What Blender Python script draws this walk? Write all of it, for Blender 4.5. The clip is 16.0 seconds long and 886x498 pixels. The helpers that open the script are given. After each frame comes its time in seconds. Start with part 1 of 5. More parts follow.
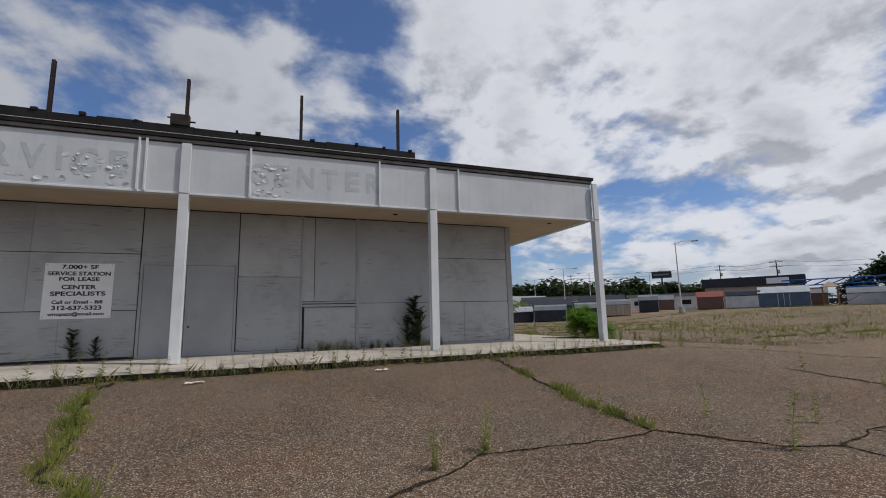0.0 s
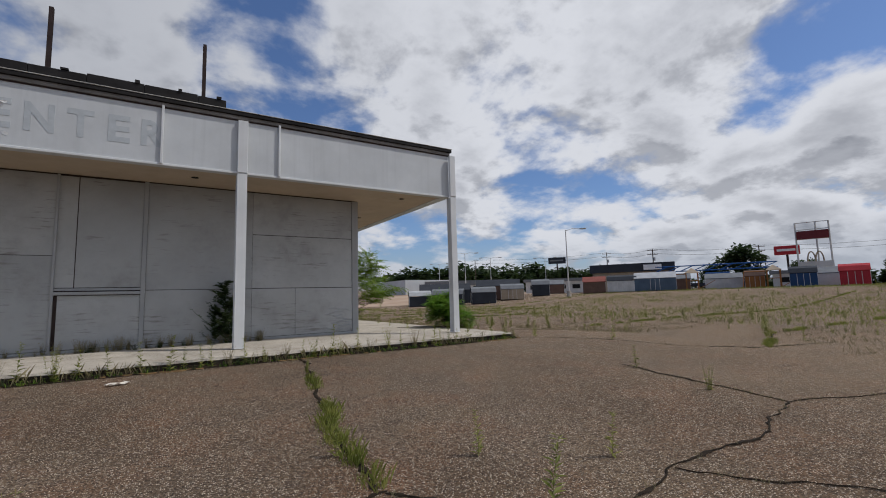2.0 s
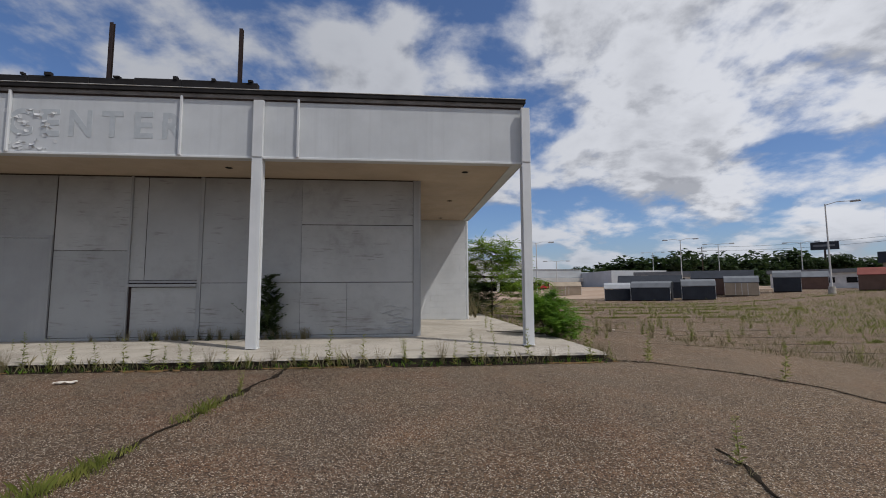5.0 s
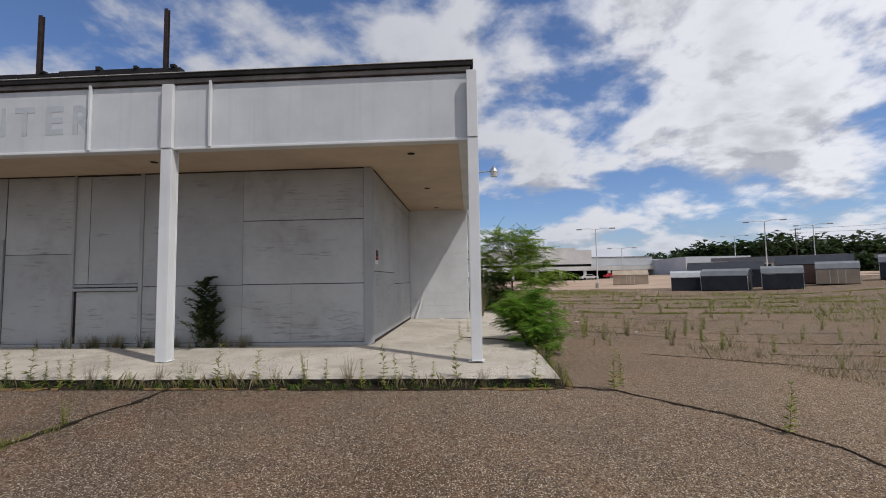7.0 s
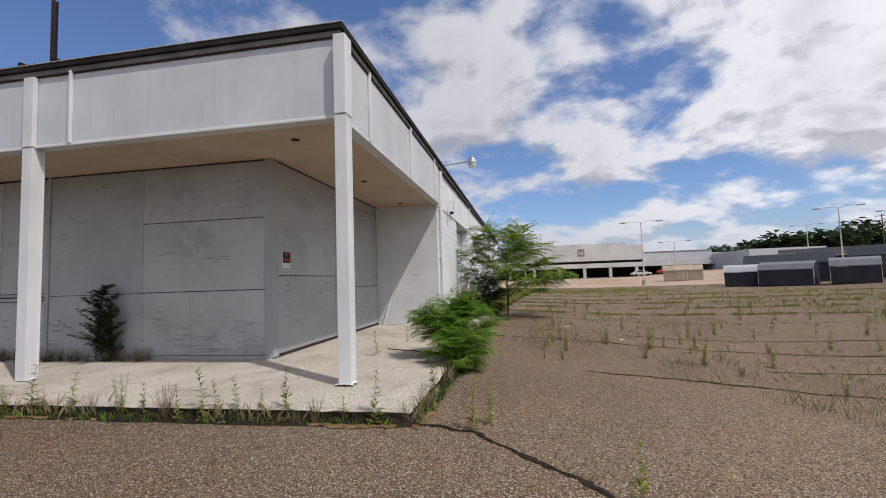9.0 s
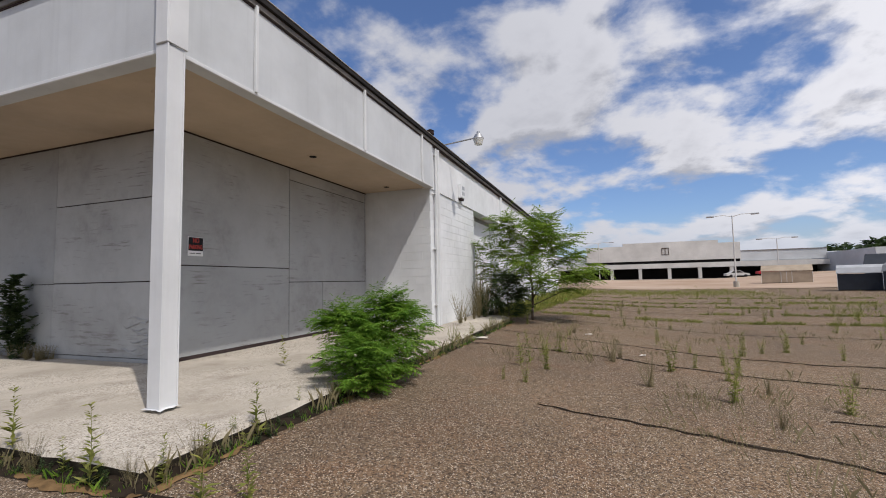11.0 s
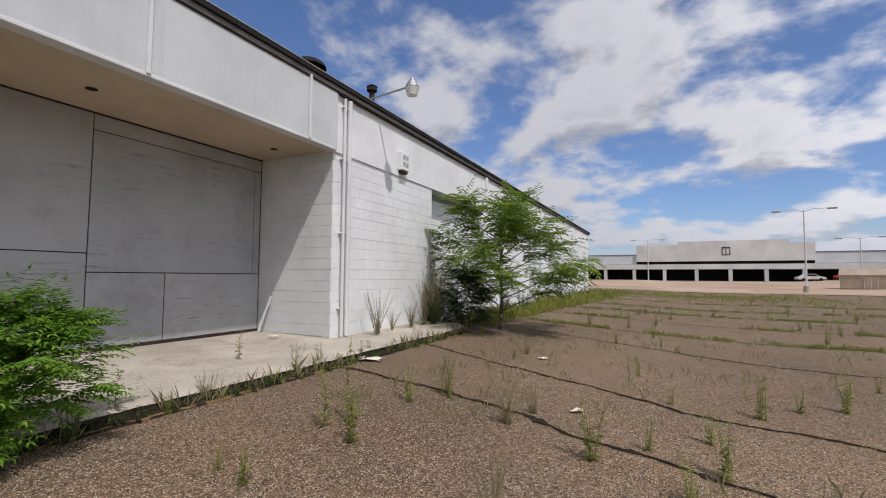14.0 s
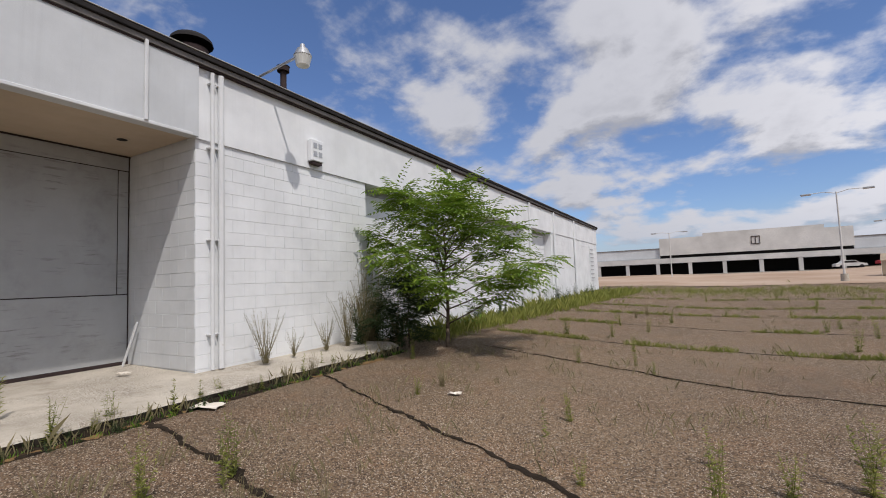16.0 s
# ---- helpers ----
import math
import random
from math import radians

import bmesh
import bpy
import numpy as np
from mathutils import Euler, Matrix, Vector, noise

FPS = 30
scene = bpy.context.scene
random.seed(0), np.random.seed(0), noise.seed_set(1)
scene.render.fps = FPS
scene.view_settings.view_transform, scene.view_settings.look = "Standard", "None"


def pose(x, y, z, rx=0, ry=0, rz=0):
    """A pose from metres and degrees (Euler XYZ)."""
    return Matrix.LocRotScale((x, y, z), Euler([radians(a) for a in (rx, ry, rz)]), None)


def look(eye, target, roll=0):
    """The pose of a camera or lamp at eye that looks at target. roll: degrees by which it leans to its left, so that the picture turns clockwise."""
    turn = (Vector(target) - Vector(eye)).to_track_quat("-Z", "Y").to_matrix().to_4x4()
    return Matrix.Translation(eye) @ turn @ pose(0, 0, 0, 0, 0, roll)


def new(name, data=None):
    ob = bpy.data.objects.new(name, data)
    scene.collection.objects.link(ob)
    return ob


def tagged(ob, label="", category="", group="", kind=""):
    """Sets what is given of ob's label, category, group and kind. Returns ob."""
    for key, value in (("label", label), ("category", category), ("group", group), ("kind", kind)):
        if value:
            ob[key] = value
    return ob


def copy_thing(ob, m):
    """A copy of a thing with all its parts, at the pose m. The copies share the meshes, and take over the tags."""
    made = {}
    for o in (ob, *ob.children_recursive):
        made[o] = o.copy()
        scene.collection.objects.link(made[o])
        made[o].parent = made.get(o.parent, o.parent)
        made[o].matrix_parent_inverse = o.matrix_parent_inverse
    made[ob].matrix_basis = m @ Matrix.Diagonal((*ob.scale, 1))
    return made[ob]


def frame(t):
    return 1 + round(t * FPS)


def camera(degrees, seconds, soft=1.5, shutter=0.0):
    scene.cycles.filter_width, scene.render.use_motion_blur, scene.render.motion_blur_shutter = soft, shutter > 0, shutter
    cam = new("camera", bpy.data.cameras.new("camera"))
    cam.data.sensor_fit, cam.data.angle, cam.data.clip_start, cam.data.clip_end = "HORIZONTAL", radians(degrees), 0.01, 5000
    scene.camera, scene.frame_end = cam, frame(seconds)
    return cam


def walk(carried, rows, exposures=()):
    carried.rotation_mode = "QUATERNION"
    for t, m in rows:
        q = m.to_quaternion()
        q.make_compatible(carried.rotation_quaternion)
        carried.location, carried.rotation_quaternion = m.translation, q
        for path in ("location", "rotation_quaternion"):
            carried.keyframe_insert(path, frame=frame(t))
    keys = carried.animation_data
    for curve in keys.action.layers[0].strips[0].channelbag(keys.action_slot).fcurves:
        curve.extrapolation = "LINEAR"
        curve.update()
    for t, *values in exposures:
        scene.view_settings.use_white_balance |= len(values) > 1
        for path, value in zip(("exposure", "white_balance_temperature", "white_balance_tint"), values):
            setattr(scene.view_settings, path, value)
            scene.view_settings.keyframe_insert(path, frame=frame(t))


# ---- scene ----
cam = camera(89.8, 16.0, soft=1.0)
PATH = [
    (0, (-8.659, -10.292, 0.975), (-7.949, -8.446, 1.272), -1.4),
    (0.5, (-8.153, -10.021, 1.054), (-7.27, -8.246, 1.316), -2.1),
    (1, (-7.519, -9.836, 1.043), (-6.509, -8.127, 1.286), -2.0),
    (1.5, (-6.892, -9.596, 1.041), (-5.853, -7.902, 1.265), -1.4),
    (2, (-6.235, -9.468, 1.051), (-5.17, -7.789, 1.265), -1.6),
    (2.5, (-5.561, -9.234, 1.058), (-4.595, -7.494, 1.259), -1.2),
    (3, (-4.944, -9.027, 1.119), (-4.166, -7.196, 1.316), -1.0),
    (3.5, (-4.305, -8.814, 1.144), (-3.821, -6.885, 1.355), -0.6),
    (4, (-3.674, -8.635, 1.165), (-3.384, -6.67, 1.401), -0.2),
    (4.2, (-3.408, -8.593, 1.136), (-3.118, -6.628, 1.367), -0.2),
    (6.3, (-0.729, -7.427, 1.343), (-0.805, -5.432, 1.468), -1.0),
    (6.5, (-0.537, -7.311, 1.358), (-0.622, -5.318, 1.495), -1.1),
    (7, (-0.04, -6.92, 1.397), (-0.157, -4.928, 1.536), -0.9),
    (7.5, (0.482, -6.522, 1.44), (0.34, -4.532, 1.588), -1.6),
    (8, (1.053, -6.196, 1.435), (0.819, -4.217, 1.603), -1.3),
    (8.5, (1.635, -5.803, 1.446), (1.34, -3.831, 1.607), -1.1),
    (9, (2.283, -5.422, 1.419), (1.935, -3.458, 1.559), -1.9),
    (9.2, (2.472, -5.23, 1.424), (2.073, -3.274, 1.538), -1.4),
    (11.3, (4.147, -2.704, 1.27), (3.44, -0.838, 1.417), -0.8),
    (11.5, (4.254, -2.468, 1.281), (3.543, -0.604, 1.426), -0.3),
    (12, (4.426, -1.834, 1.344), (3.725, 0.033, 1.493), -1.2),
    (12.5, (4.621, -1.15, 1.367), (3.92, 0.716, 1.528), -2.7),
    (13, (4.838, -0.502, 1.324), (4.039, 1.324, 1.485), -2.1),
    (13.5, (5.109, 0.131, 1.305), (4.265, 1.938, 1.445), -0.2),
    (14, (5.367, 0.783, 1.282), (4.476, 2.569, 1.408), 0.3),
    (14.5, (5.706, 1.345, 1.267), (4.783, 3.114, 1.399), -1.5),
    (15, (5.882, 1.967, 1.295), (4.954, 3.733, 1.437), -1.6),
    (15.5, (6.057, 2.614, 1.32), (5.131, 4.38, 1.467), -1.5),
    (16, (6.235, 3.295, 1.348), (5.254, 5.032, 1.491), -2.2),
]
EXPOSURES = [(0, -0.36, 6250, 11), (4, -0.44, 6250, 11), (6.5, -0.2, 6300, 12), (9, 0.0, 6400, 13), (16, -0.05, 6400, 14)]
walk(cam, [(t, look(eye, target, roll)) for t, eye, target, roll in PATH], exposures=EXPOSURES)

# ---- world and sun ----
SUN_DIR = Vector((0.94, -0.60, 1.60)).normalized()   # towards the sun
SUN_ELEV = math.asin(SUN_DIR.z)
SUN_ROT = math.atan2(SUN_DIR.x, SUN_DIR.y)

world = bpy.data.worlds.new("sky_world")
scene.world = world
world.use_nodes = True
wt = world.node_tree
wt.nodes.clear()


def wnode(kind, **values):
    n = wt.nodes.new(kind)
    for k, v in values.items():
        n.inputs[k.replace("_", " ")].default_value = v
    return n


def wmath(op, a, b=0.0, clamp=False):
    n = wt.nodes.new("ShaderNodeMath")
    n.operation, n.use_clamp = op, clamp
    for i, v in enumerate((a, b)):
        if isinstance(v, (int, float)):
            n.inputs[i].default_value = v
        else:
            wt.links.new(v, n.inputs[i])
    return n.outputs[0]


def wramp(fac, lo, hi):
    n = wt.nodes.new("ShaderNodeMapRange")
    n.interpolation_type = "SMOOTHSTEP"
    wt.links.new(fac, n.inputs[0])
    n.inputs[1].default_value, n.inputs[2].default_value = lo, hi
    return n.outputs[0]


sky = wt.nodes.new("ShaderNodeTexSky")
sky.sky_type = "NISHITA"
sky.sun_disc = False
sky.sun_elevation, sky.sun_rotation = SUN_ELEV, SUN_ROT
sky.air_density, sky.dust_density, sky.ozone_density = 1.0, 0.6, 2.0
coord = wt.nodes.new("ShaderNodeTexCoord")
sep = wt.nodes.new("ShaderNodeSeparateXYZ")
wt.links.new(coord.outputs["Generated"], sep.inputs[0])
zc = wmath("MAXIMUM", sep.outputs[2], 0.0)
den = wmath("ADD", zc, 0.32)
comb = wt.nodes.new("ShaderNodeCombineXYZ")
wt.links.new(wmath("DIVIDE", sep.outputs[0], den), comb.inputs[0])
wt.links.new(wmath("DIVIDE", sep.outputs[1], den), comb.inputs[1])


def cloud_noise(vector, scale, detail, rough, dist=0.0):
    n = wnode("ShaderNodeTexNoise", Scale=scale, Detail=detail, Roughness=rough, Distortion=dist)
    wt.links.new(vector, n.inputs["Vector"])
    return n.outputs["Fac"]


def cloud_body(vector):
    """Heaped cloud density over the plane of the sky."""
    big = cloud_noise(vector, 1.1, 2.0, 0.5)
    heap = cloud_noise(vector, 3.0, 10.0, 0.55, 0.12)
    return wmath("ADD", wmath("MULTIPLY", big, 0.45), wmath("MULTIPLY", heap, 0.55))


def scaled_sky(factor):
    n = wt.nodes.new("ShaderNodeVectorMath")
    n.operation = "MULTIPLY_ADD"
    n.inputs[1].default_value = (factor, factor, factor)
    n.inputs[2].default_value = SKY_SHIFT
    wt.links.new(comb.outputs[0], n.inputs[0])
    return n.outputs[0]


SKY_SHIFT = (3.3, 1.7, 0.4)
# the cloud deck closes towards the sun's side of the sky and breaks up away from it
toward = wmath("ADD", wmath("MULTIPLY", sep.outputs[0], 0.9), wmath("MULTIPLY", sep.outputs[1], -0.25))
east = wramp(toward, -0.55, 0.45)
body = wmath("ADD", cloud_body(scaled_sky(1.0)), wmath("MULTIPLY", wmath("SUBTRACT", east, 0.45), 0.10))
above = wmath("ADD", cloud_body(scaled_sky(0.93)), wmath("MULTIPLY", wmath("SUBTRACT", east, 0.45), 0.10))
cover = wramp(body, 0.430, 0.520)
core = wramp(body, 0.53, 0.68)
base = wramp(wmath("SUBTRACT", above, body), -0.01, 0.075)
shade = wmath("ADD", wmath("MULTIPLY", core, 0.55), wmath("MULTIPLY", base, 0.6), True)
lit = wt.nodes.new("ShaderNodeMix")
lit.data_type = "RGBA"
lit.inputs[6].default_value = (0.57, 0.585, 0.62, 1)
lit.inputs[7].default_value = (0.90, 0.91, 0.94, 1)
wt.links.new(east, lit.inputs[0])
cloud_col = wt.nodes.new("ShaderNodeMix")
cloud_col.data_type = "RGBA"
cloud_col.inputs[7].default_value = (0.27, 0.285, 0.325, 1)
wt.links.new(lit.outputs[2], cloud_col.inputs[6])
wt.links.new(shade, cloud_col.inputs[0])
sky_col = wt.nodes.new("ShaderNodeMix")
sky_col.data_type = "RGBA"
sky_col.blend_type = "MULTIPLY"
sky_col.inputs[0].default_value = 1.0
sky_col.inputs[7].default_value = (0.088, 0.100, 0.122, 1)
wt.links.new(sky.outputs[0], sky_col.inputs[6])
both = wt.nodes.new("ShaderNodeMix")
both.data_type = "RGBA"
wt.links.new(cover, both.inputs[0])
wt.links.new(sky_col.outputs[2], both.inputs[6])
wt.links.new(cloud_col.outputs[2], both.inputs[7])
haze = wt.nodes.new("ShaderNodeMix")
haze.data_type = "RGBA"
haze.inputs[7].default_value = (0.42, 0.48, 0.57, 1)
wt.links.new(wmath("MULTIPLY", wmath("SUBTRACT", 1.0, wramp(zc, 0.0, 0.14)), 0.6), haze.inputs[0])
wt.links.new(both.outputs[2], haze.inputs[6])
bg = wnode("ShaderNodeBackground", Strength=1.0)
wt.links.new(haze.outputs[2], bg.inputs[0])
wo = wt.nodes.new("ShaderNodeOutputWorld")
wt.links.new(bg.outputs[0], wo.inputs[0])

sun_data = bpy.data.lights.new("sun", "SUN")
sun_data.energy, sun_data.angle, sun_data.color = 2.9, radians(0.8), (1.0, 0.95, 0.87)
sun = new("sun", sun_data)
sun.matrix_world = look(SUN_DIR * 60, (0, 0, 0))


# ---- materials ----
class Mat:
    """A node material under construction."""

    def __init__(self, name, rough=0.8, metal=0.0, object_coords=False):
        self.m = bpy.data.materials.new(name)
        self.m.use_nodes = True
        self.t = self.m.node_tree
        self.b = self.t.nodes["Principled BSDF"]
        self.b.inputs["Roughness"].default_value = rough
        self.b.inputs["Metallic"].default_value = metal
        self.b.inputs["Specular IOR Level"].default_value = 0.12 if rough >= 0.6 else 0.35
        if object_coords:
            self.co = self.t.nodes.new("ShaderNodeTexCoord").outputs["Object"]
        else:
            self.co = self.t.nodes.new("ShaderNodeNewGeometry").outputs["Position"]

    def scaled(self, v):
        n = self.t.nodes.new("ShaderNodeVectorMath")
        n.operation = "MULTIPLY"
        n.inputs[1].default_value = v
        self.t.links.new(self.co, n.inputs[0])
        return n.outputs[0]

    def noise(self, scale, detail=4, rough=0.55, stretch=None):
        n = self.t.nodes.new("ShaderNodeTexNoise")
        n.inputs["Scale"].default_value, n.inputs["Detail"].default_value, n.inputs["Roughness"].default_value = scale, detail, rough
        self.t.links.new(self.scaled(stretch) if stretch else self.co, n.inputs["Vector"])
        return n.outputs["Fac"]

    def cells(self, scale, feature="F1"):
        n = self.t.nodes.new("ShaderNodeTexVoronoi")
        n.feature = feature
        n.inputs["Scale"].default_value = scale
        self.t.links.new(self.co, n.inputs["Vector"])
        return n

    def ramp(self, fac, lo, hi, a=0.0, b=1.0):
        n = self.t.nodes.new("ShaderNodeMapRange")
        self.t.links.new(fac, n.inputs[0])
        for i, v in enumerate((lo, hi, a, b)):
            n.inputs[i + 1].default_value = v
        return n.outputs[0]

    def mix(self, fac, a, b, blend="MIX"):
        n = self.t.nodes.new("ShaderNodeMix")
        n.data_type, n.blend_type = "RGBA", blend
        for i, v in ((0, fac), (6, a), (7, b)):
            if isinstance(v, (int, float)):
                n.inputs[i].default_value = v
            elif isinstance(v, tuple):
                n.inputs[i].default_value = (*v, 1)
            else:
                self.t.links.new(v, n.inputs[i])
        return n.outputs[2]

    def math(self, op, a, b):
        n = self.t.nodes.new("ShaderNodeMath")
        n.operation = op
        for i, v in enumerate((a, b)):
            if isinstance(v, (int, float)):
                n.inputs[i].default_value = v
            else:
                self.t.links.new(v, n.inputs[i])
        return n.outputs[0]

    def random(self):
        return self.t.nodes.new("ShaderNodeObjectInfo").outputs["Random"]

    def island(self):
        return self.t.nodes.new("ShaderNodeNewGeometry").outputs["Random Per Island"]

    def done(self, color, bump=None, strength=0.3, dist=0.01, rough=None):
        if isinstance(color, tuple):
            self.b.inputs["Base Color"].default_value = (*color, 1)
        else:
            self.t.links.new(color, self.b.inputs["Base Color"])
        if bump is not None:
            n = self.t.nodes.new("ShaderNodeBump")
            n.inputs["Strength"].default_value, n.inputs["Distance"].default_value = strength, dist
            self.t.links.new(bump, n.inputs["Height"])
            self.t.links.new(n.outputs[0], self.b.inputs["Normal"])
        if rough is not None:
            self.t.links.new(rough, self.b.inputs["Roughness"])
        return self.m


def plain(name, color, rough=0.7, metal=0.0, vary=0.18, scale=3.0, bump=0.0):
    m = Mat(name, rough, metal)
    n = m.noise(scale, 6)
    dark = tuple(c * (1 - vary) for c in color)
    light = tuple(min(1, c * (1 + vary * 0.7)) for c in color)
    col = m.mix(m.ramp(n, 0.3, 0.7), dark, light)
    fine = m.noise(scale * 14, 3)
    col = m.mix(m.ramp(fine, 0.35, 0.7, 0, 0.35), col, dark)
    return m.done(col, fine, bump or 0.05, 0.004)


def make_asphalt():
    """Worn brown asphalt: dark binder, tan and pale stones proud of it, rusty and grey stains."""
    m = Mat("asphalt", 0.9)
    stones, pebbles = m.cells(88), m.cells(40)
    tint = m.mix(m.ramp(m.noise(0.35, 5), 0.35, 0.65), (0.140, 0.091, 0.056), (0.235, 0.166, 0.106))
    tint = m.mix(m.ramp(m.noise(1.4, 4), 0.46, 0.68, 0, 0.65), tint, (0.23, 0.118, 0.064))
    tint = m.mix(m.ramp(m.noise(0.22, 6, 0.65), 0.48, 0.66, 0, 0.45), tint, (0.125, 0.105, 0.090))
    tint = m.mix(m.ramp(m.noise(3.5, 6, 0.7), 0.55, 0.72, 0, 0.5), tint, (0.070, 0.052, 0.040))
    place = m.t.nodes.new("ShaderNodeSeparateXYZ")
    m.t.links.new(m.co, place.inputs[0])
    # tan mixed in more strongly from west to east, broken by noise
    tan_east = m.math("MULTIPLY", m.ramp(place.outputs[0], -4.0, 5.0), m.ramp(m.noise(0.3, 6, 0.6), 0.25, 0.6, 0.35, 1.0))
    tint = m.mix(m.math("MULTIPLY", tan_east, 0.5), tint, (0.42, 0.29, 0.17))
    a, b = m.t.nodes.new("ShaderNodeSeparateColor"), m.t.nodes.new("ShaderNodeSeparateColor")
    m.t.links.new(stones.outputs["Color"], a.inputs[0])
    m.t.links.new(pebbles.outputs["Color"], b.inputs[0])
    core = m.ramp(stones.outputs["Distance"], 0.35, 0.55, 1, 0)
    lump = m.ramp(pebbles.outputs["Distance"], 0.28, 0.42, 1, 0)
    col = m.mix(m.ramp(a.outputs[1], 0.40, 0.85, 0, 0.8), tint, (0.045, 0.034, 0.028))
    col = m.mix(m.math("MULTIPLY", m.ramp(a.outputs[0], 0.62, 0.88), core), col, (0.74, 0.63, 0.49))
    col = m.mix(m.math("MULTIPLY", m.ramp(b.outputs[0], 0.86, 0.93), lump), col, (0.50, 0.42, 0.34))
    col = m.mix(m.ramp(m.noise(24, 4, 0.7), 0.50, 0.72, 0, 0.65), col, (0.055, 0.042, 0.034))
    return m.done(col, m.math("ADD", m.math("ADD", core, lump), m.noise(30, 3)), 0.8, 0.012)


def make_concrete():
    m = Mat("concrete", 0.88)
    col = m.mix(m.ramp(m.noise(0.9, 6, 0.6), 0.35, 0.65), (0.38, 0.34, 0.28), (0.56, 0.51, 0.43))
    col = m.mix(m.ramp(m.noise(2.2, 7, 0.65), 0.52, 0.72, 0, 0.65), col, (0.25, 0.21, 0.165))
    grit = m.cells(85)
    sepc = m.t.nodes.new("ShaderNodeSeparateColor")
    m.t.links.new(grit.outputs["Color"], sepc.inputs[0])
    rough = m.ramp(m.noise(0.8, 4), 0.42, 0.6, 0.15, 1.0)
    col = m.mix(m.math("MULTIPLY", m.ramp(sepc.outputs[0], 0.45, 0.9, 0, 0.75), rough), col, (0.17, 0.14, 0.11))
    col = m.mix(m.math("MULTIPLY", m.ramp(sepc.outputs[1], 0.7, 0.95, 0, 0.7), rough), col, (0.66, 0.62, 0.55))
    return m.done(col, m.math("ADD", m.noise(60, 4), grit.outputs["Distance"]), 0.5, 0.006)


def make_paint(name, base, peel=(0.28, 0.24, 0.2), peel_from=0.71, streak=0.25, lumps=0.25):
    m = Mat(name, 0.62)
    lo = tuple(c * 0.86 for c in base)
    col = m.mix(m.ramp(m.noise(1.1, 6, 0.6), 0.35, 0.65), lo, base)
    col = m.mix(m.ramp(m.noise(1.0, 5, 0.6, (9, 9, 0.35)), 0.52, 0.75, 0, streak), col, tuple(c * 0.66 for c in base))
    scab = m.noise(6.5, 8, 0.66)
    col = m.mix(m.ramp(scab, peel_from, peel_from + 0.03, 0, 0.55), col, peel)
    h = m.math("ADD", m.noise(55, 3), m.ramp(scab, peel_from - 0.02, peel_from + 0.02, 0, -0.6))
    return m.done(col, h, lumps, 0.004, m.ramp(m.noise(4, 3), 0.3, 0.7, 0.5, 0.78))


def make_board():
    """Painted plywood with weathered grain, each sheet a little different."""
    m = Mat("painted_plywood", 0.6)
    rnd = m.random()
    col = m.mix(rnd, (0.375, 0.388, 0.39), (0.445, 0.455, 0.452))
    col = m.mix(m.ramp(m.noise(0.9, 6, 0.6), 0.4, 0.68, 0, 0.45), col, (0.28, 0.283, 0.28))
    grain = m.noise(1.0, 6, 0.6, (2.2, 2.2, 26))
    low = m.t.nodes.new("ShaderNodeSeparateXYZ")
    m.t.links.new(m.co, low.inputs[0])
    worn = m.math("MULTIPLY", m.ramp(m.noise(1.7, 4), 0.50, 0.66), m.ramp(grain, 0.56, 0.64, 0, 0.6))
    col = m.mix(worn, col, (0.15, 0.13, 0.115))
    stain = m.math("MULTIPLY", m.ramp(m.noise(0.55, 7, 0.7), 0.48, 0.66), m.ramp(m.noise(5, 6, 0.7), 0.4, 0.65, 0.2, 0.6))
    col = m.mix(stain, col, (0.22, 0.215, 0.205))
    rot = m.math("MULTIPLY", m.ramp(low.outputs[2], 0.9, 0.35), m.ramp(m.noise(1.3, 5), 0.52, 0.62))
    col = m.mix(m.math("MULTIPLY", rot, m.ramp(grain, 0.5, 0.6, 0, 0.8)), col, (0.20, 0.18, 0.165))
    return m.done(col, m.math("ADD", grain, m.math("MULTIPLY", m.noise(70, 2), 0.3)), 0.22, 0.004)


def make_leaf(name, a, b):
    m = Mat(name, 0.55)
    col = m.mix(m.island(), a, b)
    col = m.mix(m.ramp(m.noise(3.0, 3), 0.35, 0.7), col, tuple(c * 0.75 for c in a))
    m.b.inputs["Subsurface Weight"].default_value = 0.0
    m.done(col)
    trans = m.t.nodes.new("ShaderNodeBsdfTranslucent")
    m.t.links.new(col, trans.inputs[0])
    mixs = m.t.nodes.new("ShaderNodeMixShader")
    mixs.inputs[0].default_value = 0.4
    out = m.t.nodes["Material Output"]
    m.t.links.new(m.b.outputs[0], mixs.inputs[1])
    m.t.links.new(trans.outputs[0], mixs.inputs[2])
    m.t.links.new(mixs.outputs[0], out.inputs[0])
    return m.m


def make_dirt():
    m = Mat("tan_dirt", 0.95)
    col = m.mix(m.ramp(m.noise(0.09, 6, 0.6), 0.35, 0.65), (0.36, 0.25, 0.17), (0.48, 0.37, 0.28))
    col = m.mix(m.ramp(m.noise(1.0, 4), 0.5, 0.7, 0, 0.3), col, (0.30, 0.22, 0.16))
    return m.done(col, m.noise(8, 4), 0.2, 0.03)


def make_metal_sheet(name, base):
    m = Mat(name, 0.65, 0.0)
    col = m.mix(m.ramp(m.noise(1.2, 5), 0.35, 0.7), base, tuple(c * 0.78 for c in base))
    wave = m.t.nodes.new("ShaderNodeTexWave")
    wave.inputs["Scale"].default_value = 2.2
    m.t.links.new(m.co, wave.inputs["Vector"])
    return m.done(col, wave.outputs["Fac"], 0.2, 0.02)


